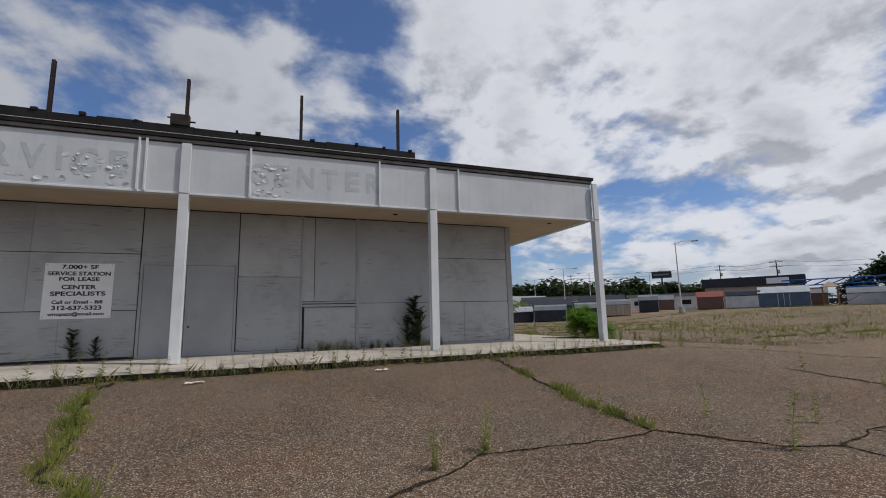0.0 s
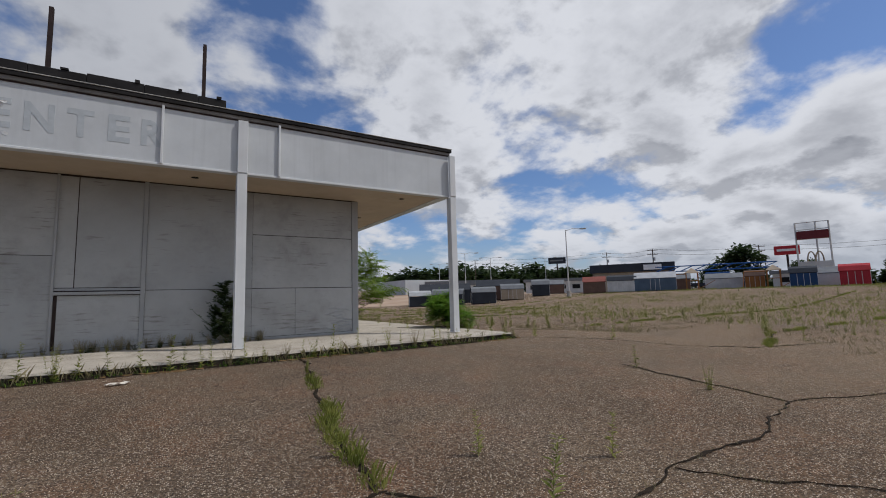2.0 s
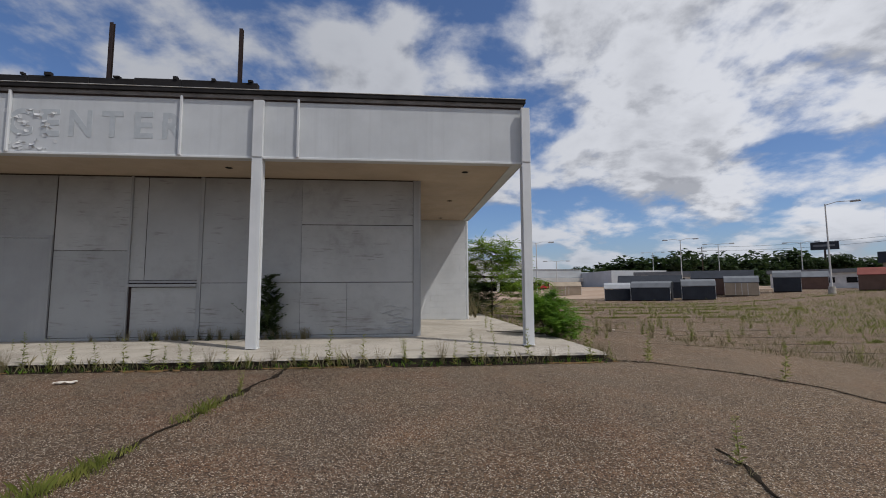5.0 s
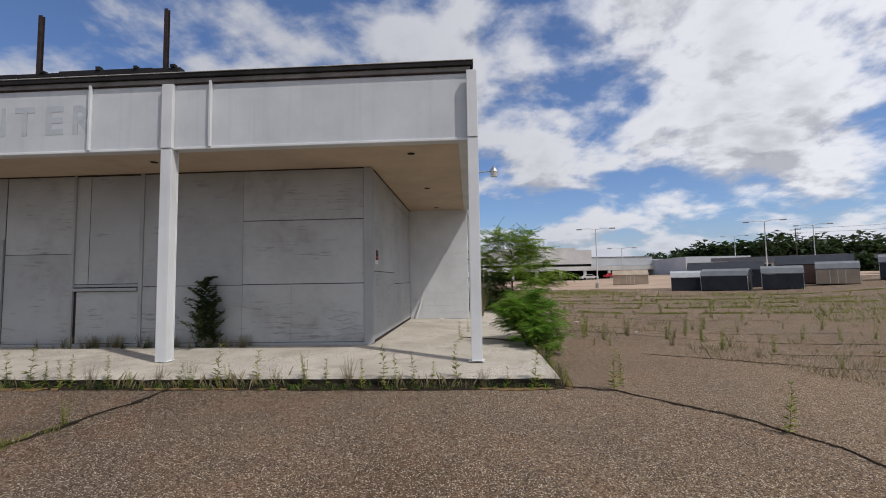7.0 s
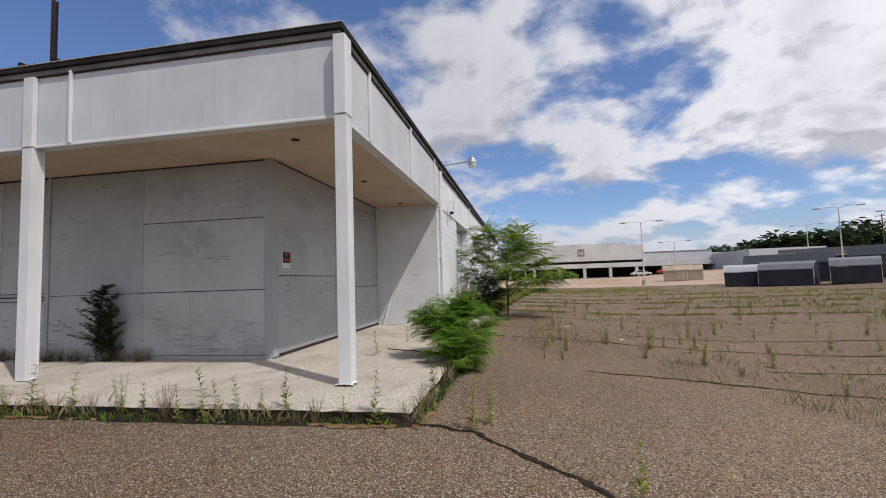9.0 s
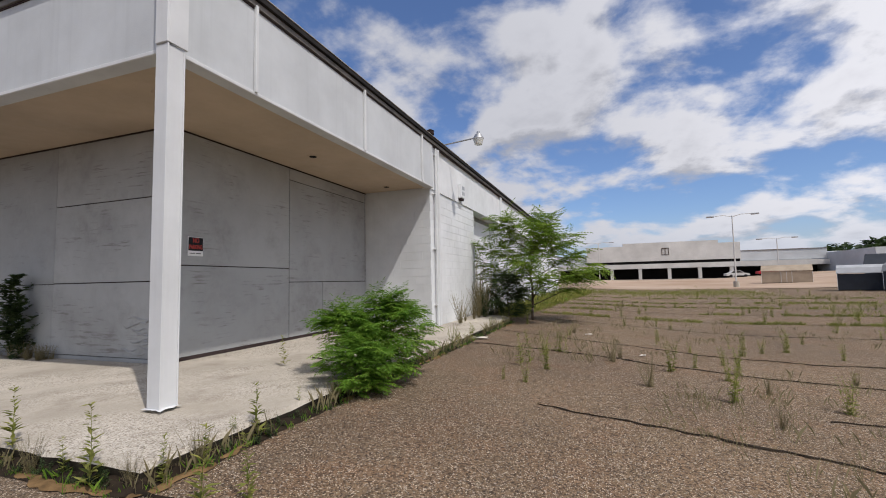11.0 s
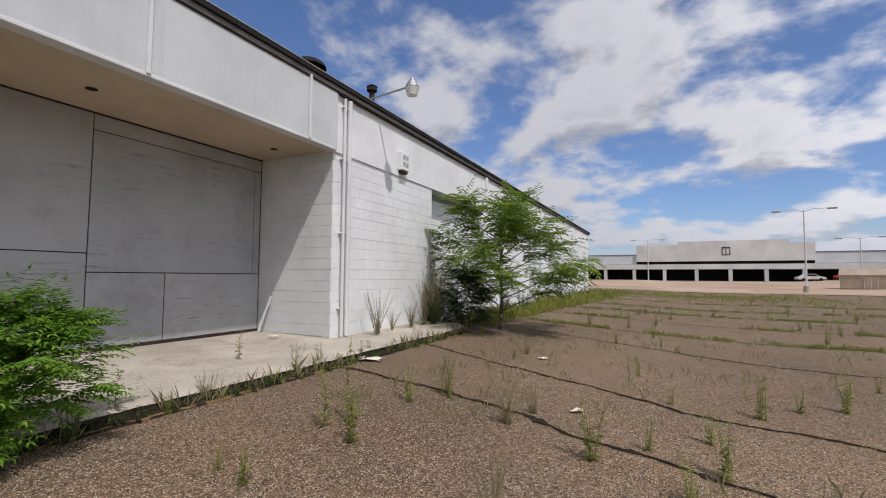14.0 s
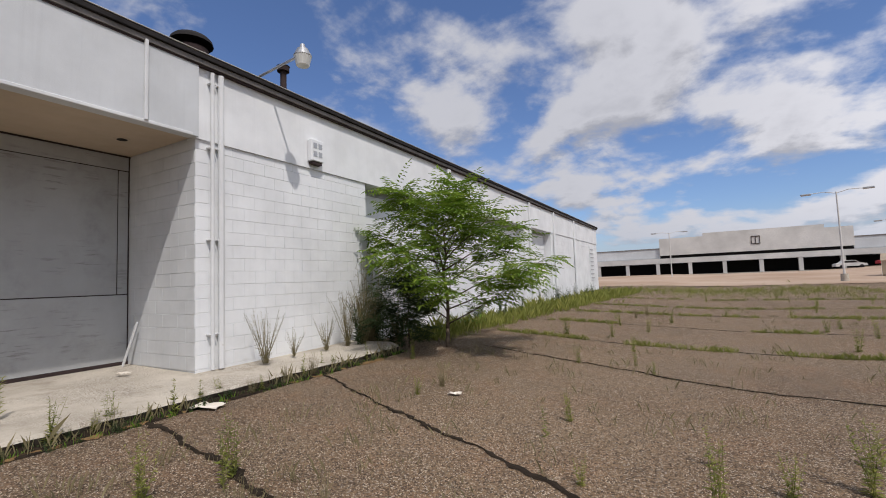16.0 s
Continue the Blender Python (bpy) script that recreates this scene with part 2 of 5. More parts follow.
M = dict(
    asphalt=make_asphalt(), concrete=make_concrete(), board=make_board(), dirt=make_dirt(),
    fascia=make_paint("fascia_paint", (0.60, 0.62, 0.63), peel_from=0.74, lumps=0.3),
    white=make_paint("white_block_paint", (0.79, 0.805, 0.81), peel_from=0.76, streak=0.15, lumps=0.4),
    # the white block paint greyed: the return wall's shade is in this colour
    pier=make_paint("shaded_block_paint", (0.64, 0.655, 0.66), peel_from=0.76, streak=0.15, lumps=0.4),
    steel=make_paint("white_steel_paint", (0.70, 0.71, 0.71), peel_from=0.70, streak=0.2, lumps=0.12),
    door=make_paint("grey_door_paint", (0.37, 0.38, 0.385), peel_from=0.77, lumps=0.08),
    soffit=make_paint("soffit_plaster", (0.53, 0.43, 0.32), (0.36, 0.28, 0.2), 0.75, 0.1, 0.35),
    flake=plain("paint_flake", (0.68, 0.69, 0.69), 0.6),
    ghost=plain("lettering_ghost", (0.47, 0.50, 0.52), 0.7, vary=0.10, scale=9),
    roof=plain("black_roofing", (0.028, 0.026, 0.026), 0.85, bump=0.5, vary=0.4),
    cap=plain("weathered_metal_cap", (0.21, 0.195, 0.18), 0.6, 0.2, vary=0.35),
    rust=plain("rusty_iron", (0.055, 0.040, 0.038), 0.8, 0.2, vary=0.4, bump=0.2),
    dark=plain("dark_opening", (0.018, 0.017, 0.017), 0.9),
    soil=plain("crack_soil", (0.030, 0.022, 0.015), 0.95, vary=0.5, scale=9, bump=0.6),
    bark=plain("bark", (0.13, 0.10, 0.075), 0.9, vary=0.35, scale=20, bump=0.5),
    twig=plain("dry_twig", (0.24, 0.20, 0.15), 0.9),
    leaf=make_leaf("tree_leaf", (0.140, 0.255, 0.026), (0.340, 0.440, 0.065)),
    shrub=make_leaf("shrub_leaf", (0.115, 0.260, 0.022), (0.280, 0.430, 0.055)),
    weed=make_leaf("weed_leaf", (0.200, 0.240, 0.045), (0.430, 0.410, 0.110)),
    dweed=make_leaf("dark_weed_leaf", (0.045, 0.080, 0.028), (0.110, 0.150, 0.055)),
    dry=make_leaf("dry_grass", (0.250, 0.215, 0.110), (0.430, 0.370, 0.210)),
    far_leaf=make_leaf("far_foliage", (0.030, 0.055, 0.018), (0.070, 0.105, 0.032)),
    glass_lamp=plain("lamp_glass", (0.62, 0.62, 0.58), 0.3),
    zinc=plain("galvanised_steel", (0.42, 0.43, 0.44), 0.45, 0.6),
    signwhite=plain("sign_white", (0.80, 0.80, 0.79), 0.5, vary=0.06),
    ink=plain("black_ink", (0.02, 0.02, 0.022), 0.6),
    red=plain("sign_red", (0.42, 0.045, 0.035), 0.5),
    cream=plain("cream_wall", (0.60, 0.59, 0.56), 0.8, scale=0.3),
    mallgrey=plain("mall_grey_wall", (0.55, 0.57, 0.58), 0.8, scale=0.2),
    kerbface=plain("mossy_shaded_kerb_face", (0.060, 0.050, 0.038), 0.95, vary=0.6, scale=7, bump=0.6),
    ochre=plain("ochre_kerb_crust", (0.20, 0.125, 0.058), 0.95, vary=0.45, scale=14, bump=0.6),
    rim=plain("pale_metal_lip", (0.52, 0.50, 0.46), 0.5, 0.2),
    litter=plain("paper_litter", (0.72, 0.66, 0.57), 0.8),
)


# ---- building helpers ----
def part(name, bm, material, parent=None, label="", smooth=False):
    me = bpy.data.meshes.new(name)
    bm.normal_update()
    bm.to_mesh(me)
    bm.free()
    me.materials.append(material)
    if smooth:
        for p in me.polygons:
            p.use_smooth = True
    ob = new(name, me)
    if parent is not None:
        ob.parent = parent
    if label:
        ob["label"] = label
    return ob


def raw(name, verts, faces, material, parent=None, label=""):
    me = bpy.data.meshes.new(name)
    me.from_pydata(verts, [], faces)
    me.update()
    me.materials.append(material)
    ob = new(name, me)
    if parent is not None:
        ob.parent = parent
    if label:
        ob["label"] = label
    return ob


def add_box(bm, x0, x1, y0, y1, z0, z1, bevel=0.0, m=None):
    r = bmesh.ops.create_cube(bm, size=1.0)
    vs = r["verts"]
    bmesh.ops.scale(bm, vec=(x1 - x0, y1 - y0, z1 - z0), verts=vs)
    bmesh.ops.translate(bm, vec=((x0 + x1) / 2, (y0 + y1) / 2, (z0 + z1) / 2), verts=vs)
    if bevel:
        edges = list({e for v in vs for e in v.link_edges})
        out = bmesh.ops.bevel(bm, geom=edges, offset=bevel, segments=1, affect="EDGES", profile=0.5)
        vs = list({v for f in out["faces"] for v in f.verts} | {v for v in vs if v.is_valid})
    if m is not None:
        bmesh.ops.transform(bm, matrix=m, verts=[v for v in vs if v.is_valid])
    return vs


def box(name, x0, x1, y0, y1, z0, z1, material, parent=None, label="", bevel=0.0):
    bm = bmesh.new()
    add_box(bm, x0, x1, y0, y1, z0, z1, bevel)
    return part(name, bm, material, parent, label)


def add_tube(bm, a, b, r0, r1=None, n=8):
    a, b = Vector(a), Vector(b)
    d = b - a
    r1 = r0 if r1 is None else r1
    m = Matrix.Translation((a + b) / 2) @ d.to_track_quat("Z", "Y").to_matrix().to_4x4()
    bmesh.ops.create_cone(bm, cap_ends=True, segments=n, radius1=r0, radius2=r1, depth=d.length, matrix=m)


def tube(name, pts, r, material, parent=None, label="", n=8):
    bm = bmesh.new()
    for a, b in zip(pts, pts[1:]):
        add_tube(bm, a, b, r, r, n)
    return part(name, bm, material, parent, label)


def empty(name, loc=(0, 0, 0), rz=0.0):
    ob = new(name)
    ob.empty_display_size = 0.2
    ob.matrix_basis = pose(*loc, 0, 0, rz)
    return ob


def smooth(a, b, v):
    u = min(1.0, max(0.0, (v - a) / (b - a)))
    return u * u * (3 - 2 * u)


SLAB_X, SLAB_Y, SLAB_END = 1.12, -1.0, 10.45
WEST = -17.0


def ground_z(x, y):
    dx = max(x - SLAB_X, 0.0)
    dy = max(SLAB_Y - y, 0.0)
    d = math.hypot(dx, dy)
    z = -0.02 - 0.29 * smooth(-1.0, 7.5, d) + 0.031
    z += 1.32 * smooth(22, 52, x) * smooth(0, 20, d)
    z += 0.85 * smooth(45, 108, y)
    z += 0.012 * noise.noise(Vector((x * 0.5, y * 0.5, 0))) + 0.02 * noise.noise(Vector((x * 0.13, y * 0.13, 3)))
    return z


def spread(lo, hi, near_lo, near_hi, step, grow):
    """Coordinates: even steps in the near stretch, growing steps outside it."""
    c = [near_lo + i * step for i in range(int((near_hi - near_lo) / step) + 1)]
    s = step
    while c[-1] < hi:
        s *= grow
        c.append(c[-1] + s)
    s = step
    while c[0] > lo:
        s *= grow
        c.insert(0, c[0] - s)
    return c


def sheet(name, xs, ys, zf, material):
    verts = [(x, y, zf(x, y)) for y in ys for x in xs]
    n = len(xs)
    faces = [(j * n + i, j * n + i + 1, (j + 1) * n + i + 1, (j + 1) * n + i) for j in range(len(ys) - 1) for i in range(n - 1)]
    return raw(name, verts, faces, material)


# ---- ground ----
gx = spread(-2500, 2500, -18, 60, 0.6, 1.35)
gy = spread(-2500, 2500, -14, 45, 0.6, 1.35)
tagged(sheet("ground", gx, gy, ground_z, M["asphalt"]), "weathered brown asphalt lot with pale stone grit", "ground", kind="structure")


def dirt_z(x, y):
    return ground_z(x, y) + 0.05


dirt = sheet("dirt_lot", [-60 + 3 * i for i in range(51)], [52.5 + 2.5 * i + (1.2 if i == 0 else 0) for i in range(23)], dirt_z, M["dirt"])
tagged(dirt, "bare tan dirt and gravel lot before the mall", "ground", kind="structure")

# slab with an eroded kerb
bm = bmesh.new()
outline = [(WEST - 1, SLAB_Y), (SLAB_X, SLAB_Y), (SLAB_X, SLAB_END), (-2.05, SLAB_END), (-2.05, 1.62), (WEST - 1, 1.62)]


def fine_edge(a, b, step=0.16):
    n = max(1, int(math.dist(a, b) / step))
    return [(a[0] + (b[0] - a[0]) * i / n, a[1] + (b[1] - a[1]) * i / n) for i in range(n)]


pts = []
for a, b in zip(outline[:3], outline[1:4]):
    pts += fine_edge(a, b)
pts += outline[3:]
top, mid, low = [], [], []
for x, y in pts:
    edge = y < SLAB_Y + 0.01 or x > SLAB_X - 0.01
    j = 0.022 * noise.noise(Vector((x * 3, y * 3, 1))) if edge else 0
    ox, oy = (j if x > SLAB_X - 0.01 else 0), (-j if y < SLAB_Y + 0.01 else 0)
    zt = 0.14 if edge else 0.195
    r = 0.03 if edge else 0
    sx, sy = (1 if x > SLAB_X - 0.01 else 0), (1 if y < SLAB_Y + 0.01 else 0)
    top.append(bm.verts.new((x + ox - r * sx, y + oy + r * sy, zt)))
    mid.append(bm.verts.new((x + ox, y + oy, zt - 0.032 - abs(j))))
    low.append(bm.verts.new((x + ox * 2 - 0.12 * sx, y + oy * 2 + 0.12 * sy, -0.3)))
n = len(pts)
for ring_a, ring_b in ((top, mid), (mid, low)):
    for i in range(n):
        bm.faces.new((ring_b[i], ring_b[(i + 1) % n], ring_a[(i + 1) % n], ring_a[i]))
bm.faces.new(top)
slab = part("pavement", bm, M["concrete"])
bmd = bmesh.new()
bmd.from_mesh(slab.data)
bmesh.ops.triangulate(bmd, faces=[f for f in bmd.faces if len(f.verts) > 4])
bmesh.ops.delete(bmd, geom=[v for v in bmd.verts if not v.link_faces], context="VERTS")
bmd.to_mesh(slab.data)
# dark side faces: soil and moss, with the lip's shade put into the colour
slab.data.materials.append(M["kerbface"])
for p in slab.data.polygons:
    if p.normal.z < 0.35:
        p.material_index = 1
bmd.free()
tagged(slab, "pale worn concrete walkway slab with a crumbling edge", "pavement", kind="structure")

# ---- building shell ----
T = 0.2
FB, FT = 3.61, 4.79        # fascia bottom and top
RX, RY = -1.94, 1.57       # recessed corner
PY = 7.14                  # pier face
SX = -0.09                 # long side wall


def shell(name, boxes, material, label, bevel=0.0):
    bm = bmesh.new()
    for b in boxes:
        add_box(bm, *b, bevel)
    return tagged(part(name, bm, material), label, "wall", kind="structure")


wall_front = shell("wall_front", [(WEST, RX - T, RY, RY + T, -0.2, 3.64)], M["rust"], "grey boarded shop front wall")
wall_side = shell("wall_recess", [(RX - T, RX, RY, PY, -0.2, 3.64)], M["rust"], "grey boarded side wall under the canopy")
wall_pier = shell("wall_pier", [(RX, SX - T, PY + 0.012, PY + T, -0.2, 3.64)], M["pier"], "white painted block return wall, its shade put into the grey")
BAYS = [(11.06, 14.6), (16.4, 21.7), (22.45, 25.75)]
END = 37.8
solid, y = [], PY + 0.012
for a, b in BAYS:
    solid.append((SX - T, SX - 0.012, y, a, -0.4, 3.60))
    y = b
solid.append((SX - T, SX - 0.012, y, END, -0.4, 3.60))
wall_east = shell("wall_east", solid, M["white"], "long white painted block wall with boarded bays")
shell("wall_back", [(WEST, SX - T, END - T, END, -0.4, 4.8)], M["white"], "plain white rear wall")
shell("wall_west", [(WEST - T, WEST, 0.0, END, -0.4, 4.8)], M["white"], "plain white end wall")

# fascia
fas_front = shell("fascia_front", [(WEST, 0.0, 0.0, 0.18, FB, FT)], M["fascia"], "grey-white painted steel fascia over the shop front")
fas_side = shell("fascia_side", [(-0.18, 0.0, 0.18, PY, FB, FT)], M["fascia"], "grey-white painted fascia over the side walk")
fas_east = shell("fascia_east", [(SX - T, SX + 0.03, PY, END, 3.60, FT)], M["white"], "white painted fascia along the side wall")
tagged(box("ceiling", WEST, -0.18, 0.18, RY, 3.63, 3.68, M["soffit"]), "stained tan plaster canopy soffit", "ceiling", kind="structure")
tagged(box("ceiling_side", RX, -0.18, RY, PY, 3.63, 3.68, M["soffit"]), "stained tan plaster canopy soffit", "ceiling", kind="structure")
bm = bmesh.new()
add_box(bm, WEST, -0.13, 0.13, END, 4.80, 4.86)
tagged(part("roof", bm, M["roof"]), "flat black felt roof", "roof", kind="structure")

# drip lips along the fascia bottom
tagged(box("trim_front", WEST, -0.02, -0.022, -0.002, FB - 0.01, FB + 0.035, M["steel"], bevel=0.006), "thin white drip trim", "trim", kind="structure")
tagged(box("trim_side", 0.002, 0.022, 0.12, PY - 0.1, FB - 0.01, FB + 0.035, M["steel"], bevel=0.006), "thin white drip trim", "trim", kind="structure")

# roof edge: a grey board, a black felt band overhanging it and a pale metal lip on top
def roof_edge(name, material, label, z0, z1, over, bevel=0.005):
    front, side = bmesh.new(), bmesh.new()
    add_box(front, WEST, over, -over, 0.12, z0, z1, bevel)
    add_box(side, -0.12, over, 0.124, END + 0.02, z0, z1, bevel)
    tagged(part(name + "_front", front, material), label, "trim", kind="structure")
    tagged(part(name + "_side", side, material), label, "trim", kind="structure")


# dark strip at the seam, coloured to give the board's shadow line
roof_edge("trim_seam", M["rust"], "dark seam strip painted as the shadow line under the roof edge board", 4.695, 4.716, 0.014, 0.0)
roof_edge("roof_edge_board", M["cap"], "weathered grey roof edge board", 4.719, 4.795, 0.034)
roof_edge("roof_felt_edge", M["roof"], "black felt band along the roof edge", 4.798, 4.872, 0.075)
roof_edge("roof_edge_lip", M["rim"], "thin pale metal lip along the roof edge", 4.875, 4.888, 0.085, 0.003)

# black parapet with iron posts, set back from the front
bm = bmesh.new()
x = WEST
while x < -5.25:
    w = min(random.uniform(0.5, 1.2), -5.2 - x)
    add_box(bm, x, x + w - 0.004, 0.60, 0.74, 4.85, 5.34 + random.uniform(-0.02, 0.02), 0.008)
    if random.random() < 0.7:
        bx = x + random.uniform(0.05, w)
        add_box(bm, bx, bx + random.uniform(0.03, 0.12), 0.58, 0.66, 5.33, 5.33 + random.uniform(0.03, 0.07))
    x += w
tagged(part("parapet", bm, M["roof"]), "ragged black felt-covered parapet", "parapet", kind="structure")


def iron_post(x, y, z0, z1):
    bm = bmesh.new()
    add_box(bm, x - 0.035, x + 0.035, y - 0.035, y - 0.025, z0, z1)
    add_box(bm, x - 0.035, x + 0.035, y + 0.025, y + 0.035, z0, z1)
    add_box(bm, x - 0.006, x + 0.006, y - 0.025, y + 0.025, z0, z1)
    tagged(part("iron_post", bm, M["rust"]), "bare dark iron post standing behind the parapet", "post", "roof posts")


for px in (-5.62, -8.12, -10.63, -13.15):
    iron_post(px, 0.80, 4.86, 6.56)
jb = empty("junction_box", (-10.72, 0.66, 5.34))
box("body", -0.19, 0.19, -0.09, 0.05, 0.0, 0.26, M["rust"], jb, bevel=0.01)
tube("conduit_stub", [(0.19, -0.02, 0.12), (0.30, -0.02, 0.12)], 0.02, M["rust"], jb)
tube("conduit_stub", [(-0.19, -0.02, 0.18), (-0.26, -0.02, 0.18)], 0.018, M["rust"], jb)
tagged(jb, "black weatherproof junction box on the parapet", "electrical box")


# columns: a flanged steel shaft, flaked bare at the foot
def column(x, y, w, name, label, cover_plate):
    ob = empty(name, (x, y, 0.172))
    d, t = 0.095, 0.014
    bm = bmesh.new()
    add_box(bm, -w, w, -d, -d + t, 0.0, 3.44, 0.004)
    add_box(bm, -w, w, d - t, d, 0.0, 3.43, 0.004)
    add_box(bm, -w + 0.016, w - 0.016, -d + t, d - t, 0.0, 3.43)
    part("shaft", bm, M["steel"], ob)
    if cover_plate:
        box("cover_plate", -w, w, -d - 0.012, -d + 0.06, 3.448, 4.52, M["steel"], ob, "white painted plate over the fascia", bevel=0.005)
    bm = bmesh.new()
    bmesh.ops.create_grid(bm, x_segments=8, y_segments=8, size=0.125)
    rng = random.Random(int(x * 10))
    for v in bm.verts:
        k = v.co.length / 0.125
        v.co = v.co * rng.uniform(0.75, 1.05)
        v.co.z = max(-0.01, 0.014 * (1.1 - k)) + 0.003 * rng.random()
    part("grout_pad", bm, M["flake"], ob, "pale crumbled grout around the foot")
    return tagged(ob, label, "column", "canopy columns")


for cx in (-4.95, -10.44, -15.95):
    column(cx, 0.03, 0.093, "column", "white painted steel canopy column with flaking paint", True)
corner = column(0.05, -0.02, 0.082, "corner_column", "white painted steel corner column with flaking paint", True)
box("return_plate", 0.062, 0.084, -0.084, 0.12, 3.448, 4.52, M["steel"], corner, bevel=0.004)

# fascia straps
for sx in (-15.0, -11.29, -11.16, -9.2, -6.32, -4.24):
    tagged(box("fascia_strap", sx - 0.022, sx + 0.022, -0.052, -0.003, FB + 0.02, 4.74, M["steel"], bevel=0.006), "narrow white vertical strap on the fascia", "strap", "fascia straps")
for sy in (1.13, 3.76, 6.40):
    tagged(box("fascia_strap", 0.003, 0.05, sy - 0.022, sy + 0.022, FB + 0.02, 4.74, M["steel"], bevel=0.006), "narrow white vertical strap on the fascia", "strap", "fascia straps")
for sy in (14.9, 22.3, 26.2, 30.6):
    tagged(box("wall_pilaster", SX + 0.032, SX + 0.10, sy - 0.09, sy + 0.09, 3.62 if sy < 20 else 0.0, 4.69, M["white"], bevel=0.008), "white painted vertical wall rib", "pilaster", "wall ribs")

# conduits at the pier
for i, cy in enumerate((7.36, 7.50)):
    c = empty("conduit", (SX + 0.085, cy, 0.18))
    tube("pipe", [(0, 0, 0), (0, 0, 4.48)], 0.045 if i else 0.03, M["steel"], c, n=12)
    for cz in (0.5, 1.9, 3.3, 4.3):
        box("clamp", -0.085, 0.012, -0.055, 0.055, cz, cz + 0.022, M["steel"], c, bevel=0.004)
    tagged(c, "white painted vertical conduit pipe clamped to the wall", "pipe", "wall conduits")

# soffit down-lights
for lx, ly in ((-1.02, 0.70), (-1.02, 3.68), (-1.02, 6.60), (-5.73, 0.72), (-10.5, 0.72)):
    dl = empty("downlight", (lx, ly, 3.63))
    bm = bmesh.new()
    bmesh.ops.create_cone(bm, cap_ends=True, segments=20, radius1=0.085, radius2=0.11, depth=0.012, matrix=pose(0, 0, -0.006))
    part("ring", bm, M["soffit"], dl)
    bm = bmesh.new()
    bmesh.ops.create_cone(bm, cap_ends=True, segments=20, radius1=0.068, radius2=0.068, depth=0.006, matrix=pose(0, 0, -0.014))
    part("lens", bm, M["dark"], dl)
    tagged(dl, "dead recessed downlight in the canopy soffit", "ceiling light", "soffit downlights")

# ---- boarded front ----
def board(x0, x1, z0, z1, depth=0.018, gap=0.0025, mat="board", y=RY, name="panel", parent=wall_front):
    ob = box(name, x0 + gap, x1 - gap, y - depth, y - 0.002, z0 + gap, z1 - gap, M[mat], parent, bevel=0.003)
    return ob


for spec in ((WEST, -13.5, 2.54, 3.62), (-13.5, -11.5, 2.54, 3.62), (WEST, -13.5, 1.27, 2.53), (-13.5, -11.5, 1.27, 2.53, 0.024), (WEST, -12.9, 0.25, 1.26),
             (-12.9, -11.5, 0.25, 1.26), (-11.48, -9.47, 2.345, 3.62), (-9.45, -8.0, 0.25, 2.03), (-9.45, -8.0, 2.035, 3.62),
             (-7.66, -6.6, 1.42, 3.60, 0.012), (-7.96, -7.67, 1.42, 3.60, 0.008), (-7.9, -6.6, 0.25, 1.27, 0.012), (-6.52, -4.48, 1.36, 3.62), (-6.52, -4.48, 0.25, 1.355),
             (-4.48, -2.07, 2.62, 3.62), (-4.48, -2.07, 1.37, 2.61), (-4.48, -3.5, 0.25, 1.36), (-3.5, -2.07, 0.25, 1.36, 0.024)):
    board(*spec)
# curled veneer on the rotten foot of the corner sheet
rv = random.Random(21)
for i in range(13):
    x0, z0 = rv.uniform(-2.85, -2.35), 0.32 + 0.042 * i
    n, wl = 9, rv.uniform(0.25, 0.55)
    verts, faces = [], []
    for k in range(n + 1):
        u = k / n
        lift = 0.004 + 0.016 * math.sin(math.pi * u) * rv.uniform(0.6, 1.2)
        zz = z0 + 0.018 * math.sin(u * 7 + i) + rv.uniform(-0.004, 0.004)
        x = min(x0 + wl * u, -2.085)
        verts += [(x, RY - 0.0255, zz + 0.020), (x, RY - 0.025 - lift, zz), (x, RY - 0.0245, zz - 0.004)]
        if k:
            q = len(verts) - 6
            faces += [(q, q + 1, q + 4, q + 3), (q + 1, q + 2, q + 5, q + 4)]
    raw("veneer_curl", verts, faces, M["board"], wall_front)
# frames and sill of the boarded window
for x0, x1, z0, z1, d in ((-8.0, -7.955, 0.24, 3.62, 0.05), (-6.6, -6.52, 0.24, 3.62, 0.04), (-7.955, -6.6, 1.28, 1.34, 0.075), (-7.955, -6.6, 1.36, 1.41, 0.03), (-2.065, -1.925, 0.21, 3.62, 0.04)):
    tagged(box("trim_board", x0, x1, RY - d, RY - 0.002, z0, z1, M["door"], bevel=0.004), "grey painted trim board of the boarded front", "trim", kind="structure")
tagged(box("sill_board", -11.48, -1.93, RY - 0.05, RY - 0.003, 0.19, 0.245, M["door"], bevel=0.006), "grey painted base board", "trim", kind="structure")

# dark strips painted in for the shade where walls meet the soffit
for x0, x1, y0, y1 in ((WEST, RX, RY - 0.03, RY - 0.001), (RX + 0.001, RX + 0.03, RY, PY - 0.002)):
    tagged(box("trim_gap", x0, x1, y0, y1, 3.605, 3.629, M["rust"]), "dark strip painted as shade under the soffit", "trim", kind="structure")

